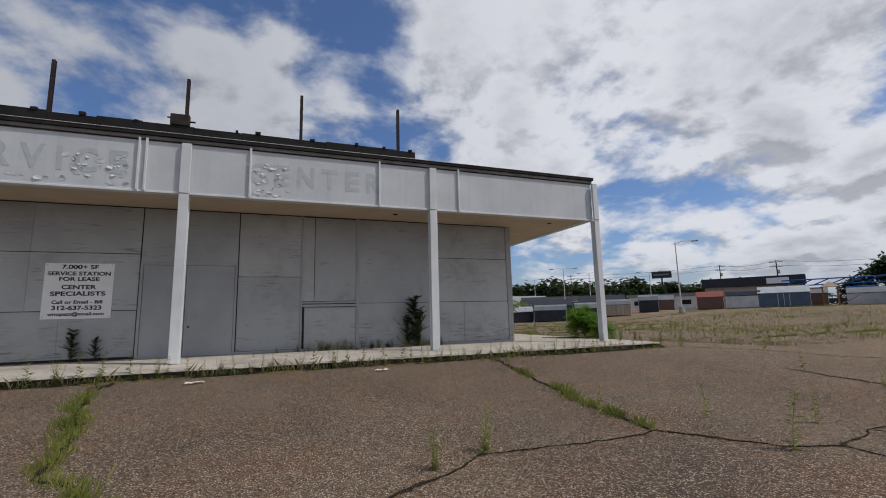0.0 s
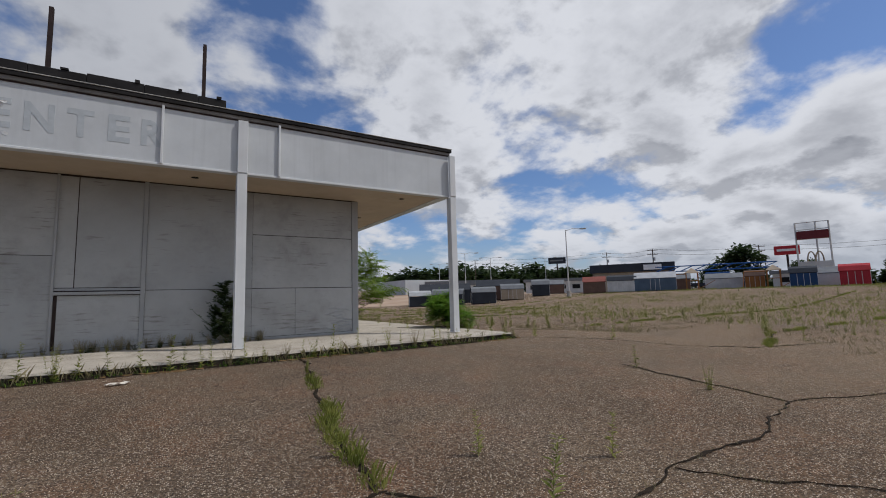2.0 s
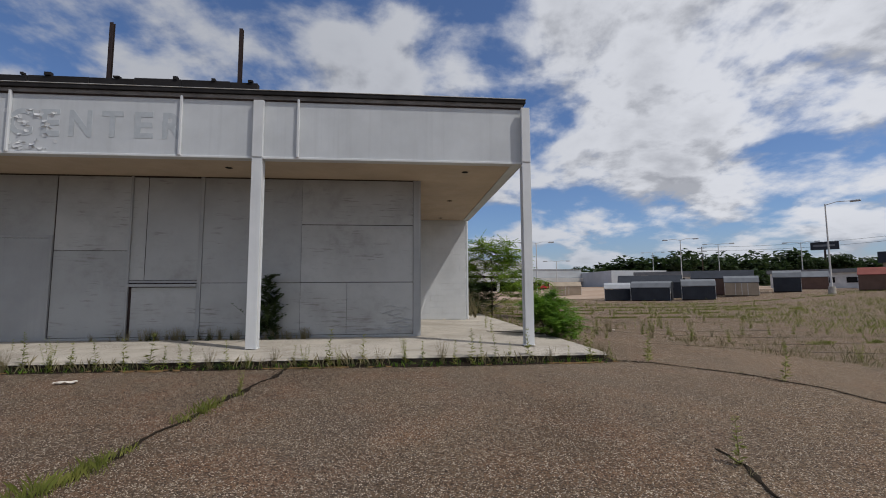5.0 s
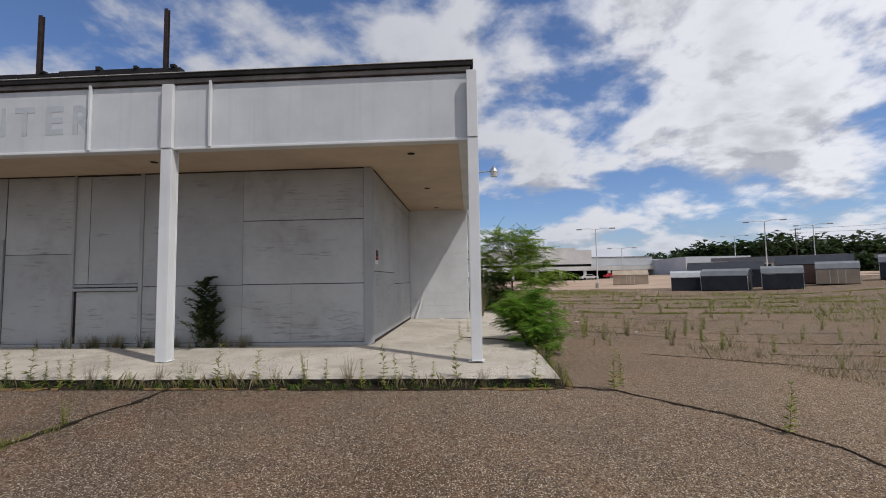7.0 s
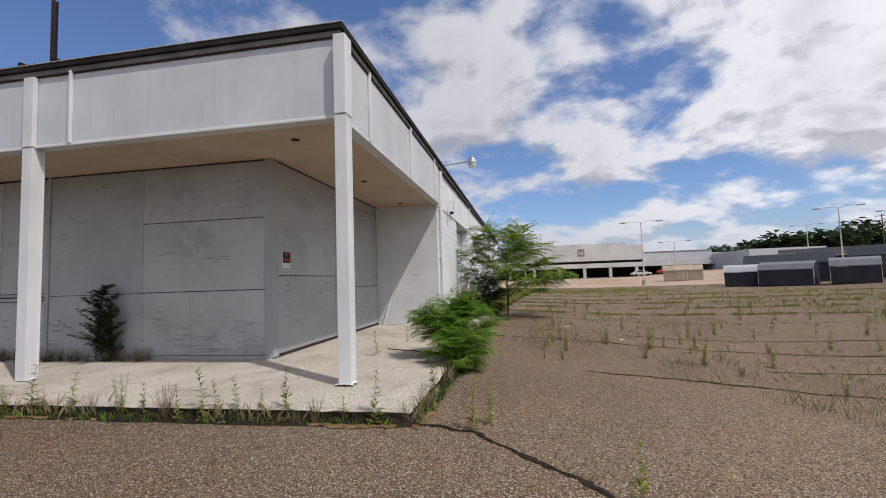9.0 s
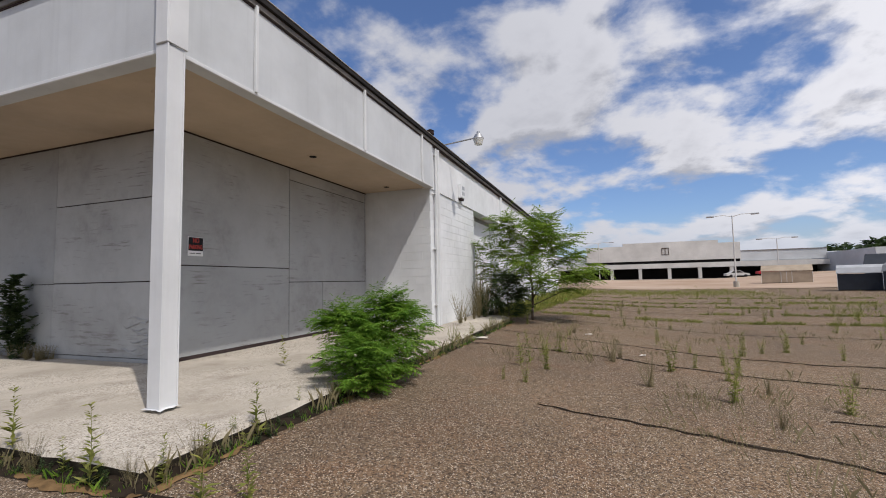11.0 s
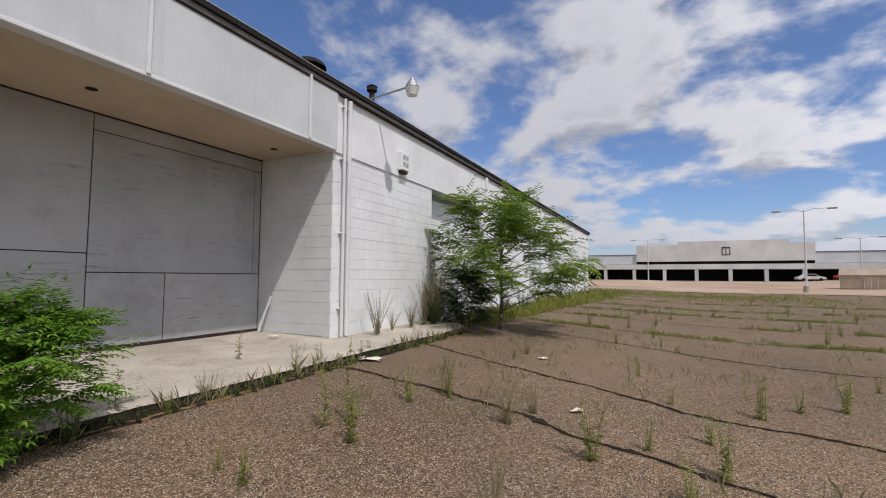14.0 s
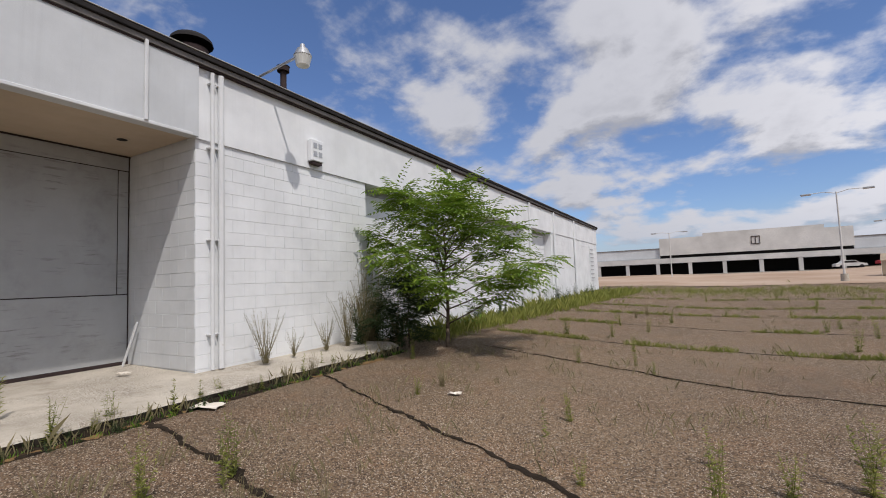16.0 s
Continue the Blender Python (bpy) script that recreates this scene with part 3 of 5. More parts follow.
# double door
dd = empty("door_1", (-10.5, RY, 0.2))
box("frame", -0.98, -0.92, -0.05, -0.002, 0, 2.15, M["door"], dd, bevel=0.004)
box("frame", 0.98, 1.03, -0.05, -0.002, 0, 2.15, M["door"], dd, bevel=0.004)
box("frame", -0.92, 0.98, -0.05, -0.002, 2.09, 2.15, M["door"], dd, bevel=0.004)
for i, (a, b) in enumerate(((-0.915, -0.06), (-0.05, 0.975))):
    leaf = box("leaf", a, b, -0.035, -0.003, 0.02, 2.085, M["door"], dd, bevel=0.006)
    hx = b - 0.09 if i == 0 else a + 0.09
    bm = bmesh.new()
    add_tube(bm, (hx, -0.075, 0.75), (hx, -0.075, 1.12), 0.011)
    add_tube(bm, (hx, -0.075, 0.78), (hx, -0.034, 0.78), 0.009)
    add_tube(bm, (hx, -0.075, 1.09), (hx, -0.034, 1.09), 0.009)
    part("handle", bm, M["zinc"], leaf, "worn grey metal pull handle")
    bm = bmesh.new()
    bmesh.ops.create_cone(bm, cap_ends=True, segments=12, radius1=0.025, radius2=0.02, depth=0.014, matrix=pose(hx, -0.041, 0.66, 90))
    part("lock", bm, M["rust"], leaf)
tagged(dd, "closed grey painted double door with pull handles", "door", kind="structure")

# recessed side boards (x = RX plane)
def side_board(y0, y1, z0, z1, depth=0.018, gap=0.0025):
    return box("panel", RX + 0.002, RX + depth, y0 + gap, y1 - gap, z0 + gap, z1 - gap, M["board"], wall_side, bevel=0.003)


for spec in ((1.72, 4.14, 1.60, 3.62), (1.72, 4.14, 0.245, 1.59), (4.15, 7.12, 3.38, 3.62, 0.012), (4.15, 6.96, 1.33, 3.37), (6.97, 7.12, 1.33, 3.37, 0.010), (4.15, 5.25, 0.245, 1.32), (5.26, 7.12, 0.245, 1.32)):
    side_board(*spec)
tagged(box("trim_board", RX + 0.002, RX + 0.04, 1.535, 1.70, 0.21, 3.62, M["door"], bevel=0.004), "grey painted corner trim board", "trim", kind="structure")
tagged(box("sill_board", RX + 0.003, RX + 0.03, 1.70, PY - 0.003, 0.19, 0.243, M["rust"], bevel=0.006), "dark base board along the recessed wall", "trim", kind="structure")


# ---- signs ----
def text_mesh(name, body, size, material, m, parent, align="CENTER", depth=0.001, width=None):
    cu = bpy.data.curves.new(name, "FONT")
    cu.body, cu.size, cu.align_x, cu.align_y, cu.extrude, cu.offset = body, size, align, "CENTER", depth, size * 0.03
    tmp = new(name + "_curve", cu)
    dg = bpy.context.evaluated_depsgraph_get()
    me = bpy.data.meshes.new_from_object(tmp.evaluated_get(dg))
    bpy.data.objects.remove(tmp)
    bpy.data.curves.remove(cu)
    if width:
        xs = [v.co.x for v in me.vertices]
        k = width / max(1e-6, max(xs) - min(xs))
        for v in me.vertices:
            v.co.x *= k
    me.materials.clear()
    me.materials.append(material)
    ob = new(name, me)
    ob.parent = parent
    ob.matrix_local = m
    return ob


ls = empty("lease_sign", (-12.59, RY - 0.026, 1.70))
bm = bmesh.new()
add_box(bm, -0.62, 0.62, -0.012, 0.0, -0.60, 0.60, 0.004)
part("board", bm, M["signwhite"], ls)
for line, z, size, wid in (("7,000+ SF", 0.515, 0.12, 0.66), ("SERVICE STATION", 0.37, 0.115, 1.12), ("FOR LEASE", 0.25, 0.115, 0.72), ("CENTER", 0.075, 0.125, 0.62),
                           ("SPECIALISTS", -0.065, 0.125, 0.98), ("Call or Email - Bill", -0.245, 0.10, 0.90), ("312-637-5323", -0.37, 0.125, 0.88), ("wmspatz@gmail.com", -0.50, 0.095, 1.00)):
    text_mesh("lettering", line, size, M["ink"], pose(0, -0.0145, z, 90), ls, width=wid)
for sx in (-0.58, 0.58):
    for sz in (-0.56, 0.56):
        bm = bmesh.new()
        bmesh.ops.create_cone(bm, cap_ends=True, segments=8, radius1=0.012, radius2=0.009, depth=0.006, matrix=pose(sx, -0.015, sz, 90))
        part("screw", bm, M["zinc"], ls)
tagged(ls, "white lease sign with black lettering on the boarded wall", "sign")

ns = empty("no_parking_sign", (RX + 0.024, 1.99, 1.885), 90)
box("plate", -0.135, 0.135, -0.008, 0.0, -0.145, 0.145, M["signwhite"], ns, bevel=0.003)
box("red_field", -0.128, 0.128, -0.0105, -0.0085, -0.065, 0.138, M["ink"], ns, "black and red printed field")
text_mesh("lettering", "NO", 0.10, M["red"], pose(0, -0.0125, 0.09, 90), ns, width=0.11)
text_mesh("lettering", "PARKING", 0.085, M["red"], pose(0, -0.0125, -0.01, 90), ns, width=0.23)
for bx, bw in ((-0.06, 0.09), (0.05, 0.08)):
    box("small_print_bar", bx - bw / 2, bx + bw / 2, -0.0105, -0.0085, -0.11, -0.10, M["ink"], ns)
tagged(ns, "small black and red no parking sign, white below", "sign")

# ghost lettering on the fascia
def ghost(words, xs, widths):
    g = empty("fascia_lettering", (xs[0], -0.0005, 4.15))
    for letter, x, w in zip(words, xs, widths):
        text_mesh("letter", letter, 0.66, M["ghost"], pose(x - xs[0], -0.001, 0, 90), g, width=w, depth=0.003)
    return tagged(g, "faded ghost lettering in paint on the fascia", "lettering")


ghost("SERVICE", (-14.55, -14.05, -13.52, -13.0, -12.58, -12.16, -11.64), (0.36, 0.32, 0.36, 0.40, 0.09, 0.38, 0.32))
ghost("CENTER", (-9.02, -8.55, -8.03, -7.50, -6.98, -6.50), (0.40, 0.32, 0.38, 0.36, 0.32, 0.34))
flakes = []
for cx, cz, sx, sz, k in ((-8.95, 4.05, 0.30, 0.36, 26), (-8.85, 3.75, 0.28, 0.10, 10), (-8.55, 4.1, 0.12, 0.3, 8), (-12.2, 4.12, 0.30, 0.25, 16), (-11.62, 4.1, 0.15, 0.3, 10), (-12.9, 3.78, 0.4, 0.05, 7), (-11.6, 3.78, 0.15, 0.06, 5)):
    for i in range(k):
        flakes.append((cx + random.uniform(-sx, sx), cz + random.uniform(-sz, sz)))
verts, faces = [], []
for fx, fz in flakes:
    r, a0 = random.uniform(0.015, 0.055), random.uniform(0, 6.28)
    base = len(verts)
    curl = random.uniform(0.006, 0.03)
    for k in range(6):
        a = a0 + k * 1.047
        rr = r * random.uniform(0.5, 1.3)
        verts.append((fx + rr * math.cos(a) * 1.5, -0.005 - curl * max(0, math.cos(a - a0)), fz + rr * math.sin(a)))
    verts.append((fx, -0.006, fz))
    faces += [(base + k, base + (k + 1) % 6, base + 6) for k in range(6)]
tagged(raw("paint_flakes", verts, faces, M["flake"]), "curled flakes of peeling fascia paint", "peeling paint", kind="stuff")

# ---- bays on the long side ----
for i, (a, b) in enumerate(BAYS):
    bay = empty("bay_door", (SX - 0.40, (a + b) / 2, 0.0))
    h = (b - a) / 2
    box("backing", -0.05, 0.0, -h, h, -0.25, 3.60, M["door"], bay)
    for sy in (-1, 1):
        box("jamb", 0.0, 0.20, sy * h - (0.0 if sy > 0 else 0.12), sy * h + (0.12 if sy > 0 else 0.0), -0.25, 3.60, M["white"], bay)
    box("lintel", -0.05, 0.20, -h - 0.12, h + 0.12, 3.603, 3.72, M["white"], bay)
    rows = 5
    for r in range(rows):
        z0 = -0.05 + r * 0.70
        box("panel", 0.004, 0.03, -h + 0.03, h - 0.03, z0 + 0.006, z0 + 0.694, M["white"], bay, bevel=0.008)
    if i:
        for k in range(3):
            yy = -h + 0.6 + k * 1.1
            if yy + 0.5 < h:
                box("notice", 0.036, 0.042, yy, yy + 0.5, 1.25, 1.75, M["signwhite"], bay, "white notice board with a dark edge")
    tagged(bay, "white boarded service bay door set back in the wall", "bay door", "service bays")
box_h = empty("intake_box", (SX + 0.03, 9.47, 3.73))
box("housing", 0.002, 0.12, -0.16, 0.16, 0, 0.42, M["white"], box_h, bevel=0.012)
box("bracket", 0.002, 0.10, -0.12, 0.12, -0.06, -0.002, M["rust"], box_h)
for r in range(2):
    for c in range(2):
        box("louvre", 0.121, 0.127, -0.11 + c * 0.13, -0.02 + c * 0.13, 0.09 + r * 0.16, 0.19 + r * 0.16, M["zinc"], box_h)
tagged(box_h, "small white louvred box fixed high on the wall", "vent box")
ll = empty("wall_louvre", (SX + 0.004, 35.6, 1.0))
box("frame", 0.0, 0.04, -0.6, 0.6, 0, 2.4, M["white"], ll, bevel=0.01)
for r in range(8):
    box("slat", 0.042, 0.07, -0.5, 0.5, 0.15 + r * 0.28, 0.20 + r * 0.28, M["zinc"], ll)
tagged(ll, "white louvred vent near the far end of the wall", "vent")

# roof lamp on an arm
lamp = empty("area_lamp", (-0.35, 8.36, 4.93))
bm = bmesh.new()
add_tube(bm, (-0.3, 0, -0.1), (-0.3, 0, 0.10), 0.03)
add_tube(bm, (-0.32, 0, 0.08), (1.1, 0, 0.21), 0.022)
part("arm", bm, M["zinc"], lamp)
bm = bmesh.new()
bmesh.ops.create_cone(bm, cap_ends=True, segments=18, radius1=0.15, radius2=0.09, depth=0.12, matrix=pose(1.22, 0, 0.24))
bmesh.ops.create_cone(bm, cap_ends=True, segments=12, radius1=0.05, radius2=0.04, depth=0.08, matrix=pose(1.22, 0, 0.34))
part("hood", bm, M["zinc"], lamp, "grey metal lamp hood")
bm = bmesh.new()
bmesh.ops.create_cone(bm, cap_ends=True, segments=18, radius1=0.105, radius2=0.145, depth=0.16, matrix=pose(1.22, 0, 0.10))
part("refractor", bm, M["glass_lamp"], lamp, "ribbed glass refractor bowl")
tagged(lamp, "grey area lamp on a thin arm over the roof edge", "lamp")


def flue(x, y, r, h, label):
    f = empty("roof_flue", (x, y, 4.86))
    bm = bmesh.new()
    add_tube(bm, (0, 0, 0), (0, 0, h), r, r, 14)
    part("pipe", bm, M["rust"], f)
    bm = bmesh.new()
    bmesh.ops.create_cone(bm, cap_ends=True, segments=16, radius1=r * 1.9, radius2=r * 1.9, depth=r * 1.6, matrix=pose(0, 0, h + r * 0.5))
    bmesh.ops.create_cone(bm, cap_ends=True, segments=16, radius1=r * 2.1, radius2=r * 0.4, depth=r * 1.0, matrix=pose(0, 0, h + r * 1.9))
    part("cowl", bm, M["rust"], f)
    tagged(f, label, "flue")


flue(-1.02, 9.6, 0.065, 1.02, "dark rusty roof flue with a cowl")
mv = empty("roof_ventilator", (-1.45, 7.9, 4.86))
bm = bmesh.new()
add_tube(bm, (0, 0, 0), (0, 0, 0.85), 0.28, 0.28, 20)
part("drum", bm, M["rust"], mv)
bm = bmesh.new()
bmesh.ops.create_uvsphere(bm, u_segments=24, v_segments=10, radius=0.36)
bmesh.ops.scale(bm, vec=(1, 1, 0.55), verts=bm.verts)
bmesh.ops.delete(bm, geom=[v for v in bm.verts if v.co.z < -0.05], context="VERTS")
bmesh.ops.translate(bm, vec=(0, 0, 0.95), verts=bm.verts)
part("dome", bm, M["roof"], mv)
tagged(mv, "dark domed roof ventilator", "ventilator")


# ---- plants ----
def leaf_quad(verts, faces, base, direction, up, length, width):
    """A folded, pointed leaf: two triangles a side."""
    d = direction.normalized()
    s = d.cross(up)
    s = s.normalized() if s.length > 1e-4 else Vector((1, 0, 0))
    nrm = s.cross(d)
    i = len(verts)
    verts.extend([tuple(base), tuple(base + d * length * 0.45 + s * width * 0.5 + nrm * width * 0.12), tuple(base + d * length - nrm * length * 0.12),
                  tuple(base + d * length * 0.45 - s * width * 0.5 + nrm * width * 0.12)])
    faces.append((i, i + 1, i + 2))
    faces.append((i, i + 2, i + 3))


def frond(verts, faces, base, direction, length, pairs, leaf, rng, droop=0.5):
    """A pinnate leaf: leaflets in pairs along a drooping stalk."""
    d = direction.normalized()
    up = Vector((0, 0, 1))
    p = Vector(base)
    step = length / pairs
    for k in range(pairs):
        d = (d + Vector((0, 0, -droop / pairs))).normalized()
        p = p + d * step
        s = d.cross(up)
        s = s.normalized() if s.length > 1e-3 else Vector((1, 0, 0))
        size = leaf * (0.65 + 0.5 * math.sin(math.pi * (k + 0.7) / (pairs + 0.6)))
        for sign in (-1, 1):
            w = (s * sign + d * 0.45 + Vector((0, 0, rng.uniform(-0.35, 0.12)))).normalized()
            leaf_quad(verts, faces, p, w, up, size, size * 0.36)
    leaf_quad(verts, faces, p, d, up, leaf, leaf * 0.36)


def limb_chain(bm, start, direction, length, r0, rng, bends=4, rise=0.1):
    pts, d, p = [Vector(start)], direction.normalized(), Vector(start)
    for k in range(bends):
        d = (d + Vector((rng.uniform(-0.2, 0.2), rng.uniform(-0.2, 0.2), rise + rng.uniform(-0.08, 0.08)))).normalized()
        p = p + d * (length / bends)
        pts.append(p)
    for k, (a, b) in enumerate(zip(pts, pts[1:])):
        ra = r0 * (1 - k / bends * 0.75)
        add_tube(bm, a, b, ra, max(0.003, r0 * (1 - (k + 1) / bends * 0.75)), 6)
    return pts


def pinnate_tree(loc, height, spread_r, seed, limbs, label, leafmat, leaf=0.075, fronds=7, trunk_r=0.045, low=0.22, name="tree", category="tree", lean=(0, 0), inner=0.5):
    rng = random.Random(seed)
    t = empty(name, loc)
    bm = bmesh.new()
    p = Vector((0, 0, -0.05))
    trunk = [p]
    for k in range(7):
        p = Vector((rng.uniform(-0.04, 0.04) + lean[0] * (k + 1) / 7, rng.uniform(-0.04, 0.04) + lean[1] * (k + 1) / 7, height * 0.80 * (k + 1) / 7))
        trunk.append(p)
    for k, (a, b) in enumerate(zip(trunk, trunk[1:])):
        add_tube(bm, a, b, trunk_r * (1 - 0.11 * k), trunk_r * (1 - 0.11 * (k + 1)), 8)
    verts, faces = [], []
    for i in range(limbs):
        h = low + (1 - low) * (i + 0.5) / limbs
        k = h * 7 * 0.98
        i0 = min(6, int(k))
        base = trunk[i0].lerp(trunk[i0 + 1], k - i0)
        a = i * 2.4 + rng.uniform(-0.4, 0.4)
        reach = spread_r * (0.45 + 0.75 * math.sin(math.pi * min(0.97, 0.22 + h * 0.72))) * rng.uniform(0.7, 1.1)
        d = Vector((math.cos(a), math.sin(a), 0.25 + 0.7 * h * rng.uniform(0.4, 1.2)))
        pts = limb_chain(bm, base, d, reach, trunk_r * 0.36, rng, 5, 0.02)
        for j in range(1, len(pts)):
            for q in range(fronds if j > 2 else int(fronds * inner)):
                b = pts[j - 1].lerp(pts[j], rng.random())
                aa = rng.uniform(0, 6.283)
                out = (pts[j] - pts[j - 1]).normalized() * 0.8 + Vector((math.cos(aa), math.sin(aa), rng.uniform(-0.1, 0.6)))
                frond(verts, faces, b, out, rng.uniform(0.22, 0.42) * (leaf / 0.075), rng.randint(6, 9), leaf, rng, rng.uniform(0.4, 1.0))
    part("trunk", bm, M["bark"], t, smooth=True)
    raw("crown", verts, faces, leafmat, t, "feathery pinnate green leaves")
    return tagged(t, label, category)


pinnate_tree((1.68, 11.4, ground_z(1.68, 11.4)), 3.25, 1.9, 5, 21, "young green tree with feathery pinnate leaves beside the wall", M["leaf"], 0.135, 15, inner=0.12, low=0.16)
pinnate_tree((1.18, 2.15, ground_z(1.18, 2.15)), 1.15, 0.52, 8, 20, "bushy bright green sapling at the slab edge", M["shrub"], 0.062, 12, 0.022, 0.10, "shrub", "shrub", (0.05, 0.25))
pinnate_tree((1.05, 2.0, ground_z(1.05, 2.0)), 1.0, 0.38, 15, 11, "bushy green sapling leaning over the slab edge", M["shrub"], 0.062, 11, 0.018, 0.45, "shrub", "shrub", (-0.30, -0.12))
pinnate_tree((1.22, 1.45, ground_z(1.22, 1.45)), 0.5, 0.40, 9, 14, "low bright green sapling at the slab edge", M["shrub"], 0.05, 9, 0.012, 0.05, "shrub", "shrub")
# the darker leaf colour carries this sapling's shade
pinnate_tree((1.0, 11.0, ground_z(1.0, 11.0)), 1.5, 0.75, 12, 14, "sapling under the tree by the wall, shade put into its dark leaves", M["dweed"], 0.08, 12, 0.02, 0.1, "shrub", "shrub")


def weed_mesh(kind, h, seed):
    """A weed's leaf and stem mesh at unit place."""
    rng = random.Random(seed)
    verts, faces = [], []
    up = Vector((0, 0, 1))
    stems = {"spire": 1, "bunch": 7, "dry": 22, "broad": 26, "low": 6}[kind]
    for s in range(stems):
        a = rng.uniform(0, 6.283)
        tilt = {"spire": 0.08, "bunch": 0.35, "dry": 0.5, "broad": 1.6, "low": 0.9}[kind]
        d = Vector((math.cos(a) * tilt * rng.random(), math.sin(a) * tilt * rng.random(), 1)).normalized()
        length = h * rng.uniform(0.7, 1.0) if s else h
        p = Vector((rng.uniform(-0.03, 0.03), rng.uniform(-0.03, 0.03), -0.01)) * (1 if stems > 1 else 0)
        if kind == "broad" and s:
            rise = 0.05 + 0.78 * s / stems
            p = Vector((0, 0, h * rise))
            d = Vector((math.cos(a), math.sin(a), rng.uniform(0.35, 0.9))).normalized()
            length = h * 0.40 * (1 - rise * 0.75) * rng.uniform(0.7, 1.1)
        n = 7
        prev = None
        r = max(0.0022, 0.006 * h)
        for k in range(n + 1):
            w = r * (1 - 0.7 * k / n)
            ring = []
            for q in range(3):
                ang = q * 2.094
                ring.append(len(verts))
                verts.append((p.x + w * math.cos(ang), p.y + w * math.sin(ang), p.z))
            if prev:
                for q in range(3):
                    faces.append((prev[q], prev[(q + 1) % 3], ring[(q + 1) % 3], ring[q]))
            prev = ring
            leaves = {"spire": 8, "bunch": 4, "dry": 6, "broad": 5, "low": 5}[kind]
            if k > 0:
                for q in range(leaves):
                    aa = rng.uniform(0, 6.283)
                    f = k / n
                    out = Vector((math.cos(aa), math.sin(aa), rng.uniform(0.0, 0.9)))
                    ll = {"spire": 0.20, "bunch": 0.14, "dry": 0.07, "broad": 0.12, "low": 0.2}[kind] * (h if kind != "broad" else 0.8) * (1.1 - 0.6 * f) * rng.uniform(0.6, 1.2)
                    pp = p - d * rng.random() * length / n
                    leaf_quad(verts, faces, pp, out, up, ll, ll * {"spire": 0.30, "bunch": 0.27, "dry": 0.14, "broad": 0.55, "low": 0.3}[kind])
            d = (d + Vector((rng.uniform(-0.06, 0.06), rng.uniform(-0.06, 0.06), 0))).normalized()
            p = p + d * length / n
    return verts, faces


WEEDS = {}
for kind, h, mat, count in (("spire", 0.45, "weed", 4), ("bunch", 0.40, "weed", 4), ("dry", 0.9, "dry", 3), ("broad", 1.15, "dweed", 2), ("low", 0.12, "weed", 3), ("dry", 0.35, "dry", 3), ("bunch", 0.9, "dweed", 2), ("low", 0.13, "dweed", 3), ("dry", 1.9, "dry", 2)):
    for i in range(count):
        v, f = weed_mesh(kind, h, 31 * i + int(h * 100))
        me = bpy.data.meshes.new("weed_" + kind)
        me.from_pydata(v, [], f)
        me.update()
        me.materials.append(M[mat])
        WEEDS.setdefault((kind, h), []).append(me)
rw = random.Random(77)


def weed(kind, h, x, y, z=None, size=1.0, label="", group="weeds"):
    me = rw.choice(WEEDS[(kind, h)])
    ob = new("weed", me)
    z = ground_z(x, y) if z is None else z
    ob.matrix_basis = pose(x, y, z, 0, 0, rw.uniform(0, 360)) @ Matrix.Diagonal((size, size, size * rw.uniform(0.9, 1.1), 1))
    names = {"spire": "slender green leafy weed spire growing from the paving", "bunch": "bushy yellow-green weed growing from a crack", "dry": "dry brown wispy weed stalks by the wall",
             "broad": "tall dark broad-leaved weed against the boarded wall", "low": "low tuft of green grass in a joint"}
    return tagged(ob, label or names[kind], "weed", group)


weed("broad", 1.15, -5.05, 1.30, 0.19, 1.45)
weed("broad", 1.15, -4.92, 1.34, 0.19, 0.95)
weed("broad", 1.15, -5.24, 1.38, 0.19, 0.8)
weed("broad", 1.15, -12.58, 1.40, 0.19, 0.78)
weed("broad", 1.15, -12.16, 1.42, 0.19, 0.5)
for x, y, s in ((0.35, 8.0, 1.0), (0.30, 8.6, 0.6), (0.35, 9.3, 0.75), (0.32, 9.9, 1.15), (0.45, 10.2, 1.2), (0.3, 10.45, 1.3)):
    weed("dry", 0.9, x, y, 0.19, s)
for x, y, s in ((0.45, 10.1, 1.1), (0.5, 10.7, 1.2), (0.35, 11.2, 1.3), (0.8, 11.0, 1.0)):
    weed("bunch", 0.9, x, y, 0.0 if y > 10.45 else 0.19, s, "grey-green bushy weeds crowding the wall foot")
for x, y, s in ((0.10, 10.75, 1.0), (0.12, 10.95, 0.8), (0.35, 10.6, 0.75), (0.5, 11.3, 0.7)):
    weed("dry", 1.9, x, y, None, s, "tall bare grey stalks climbing the block wall")


def weed_mass(name, spots, label):
    """Countless small weeds joined: (kind, height, x, y, z, size)."""
    verts, faces, mat = [], [], None
    for kind, h, x, y, z, size in spots:
        me = rw.choice(WEEDS[(kind, h)])
        mat = me.materials[0]
        turn = pose(x, y, ground_z(x, y) if z is None else z, 0, 0, rw.uniform(0, 360)) @ Matrix.Scale(size, 4)
        q = len(verts)
        verts += [tuple(turn @ v.co) for v in me.vertices]
        faces += [tuple(q + k for k in p.vertices) for p in me.polygons]
    return tagged(raw(name, verts, faces, mat), label, "weeds", kind="stuff")


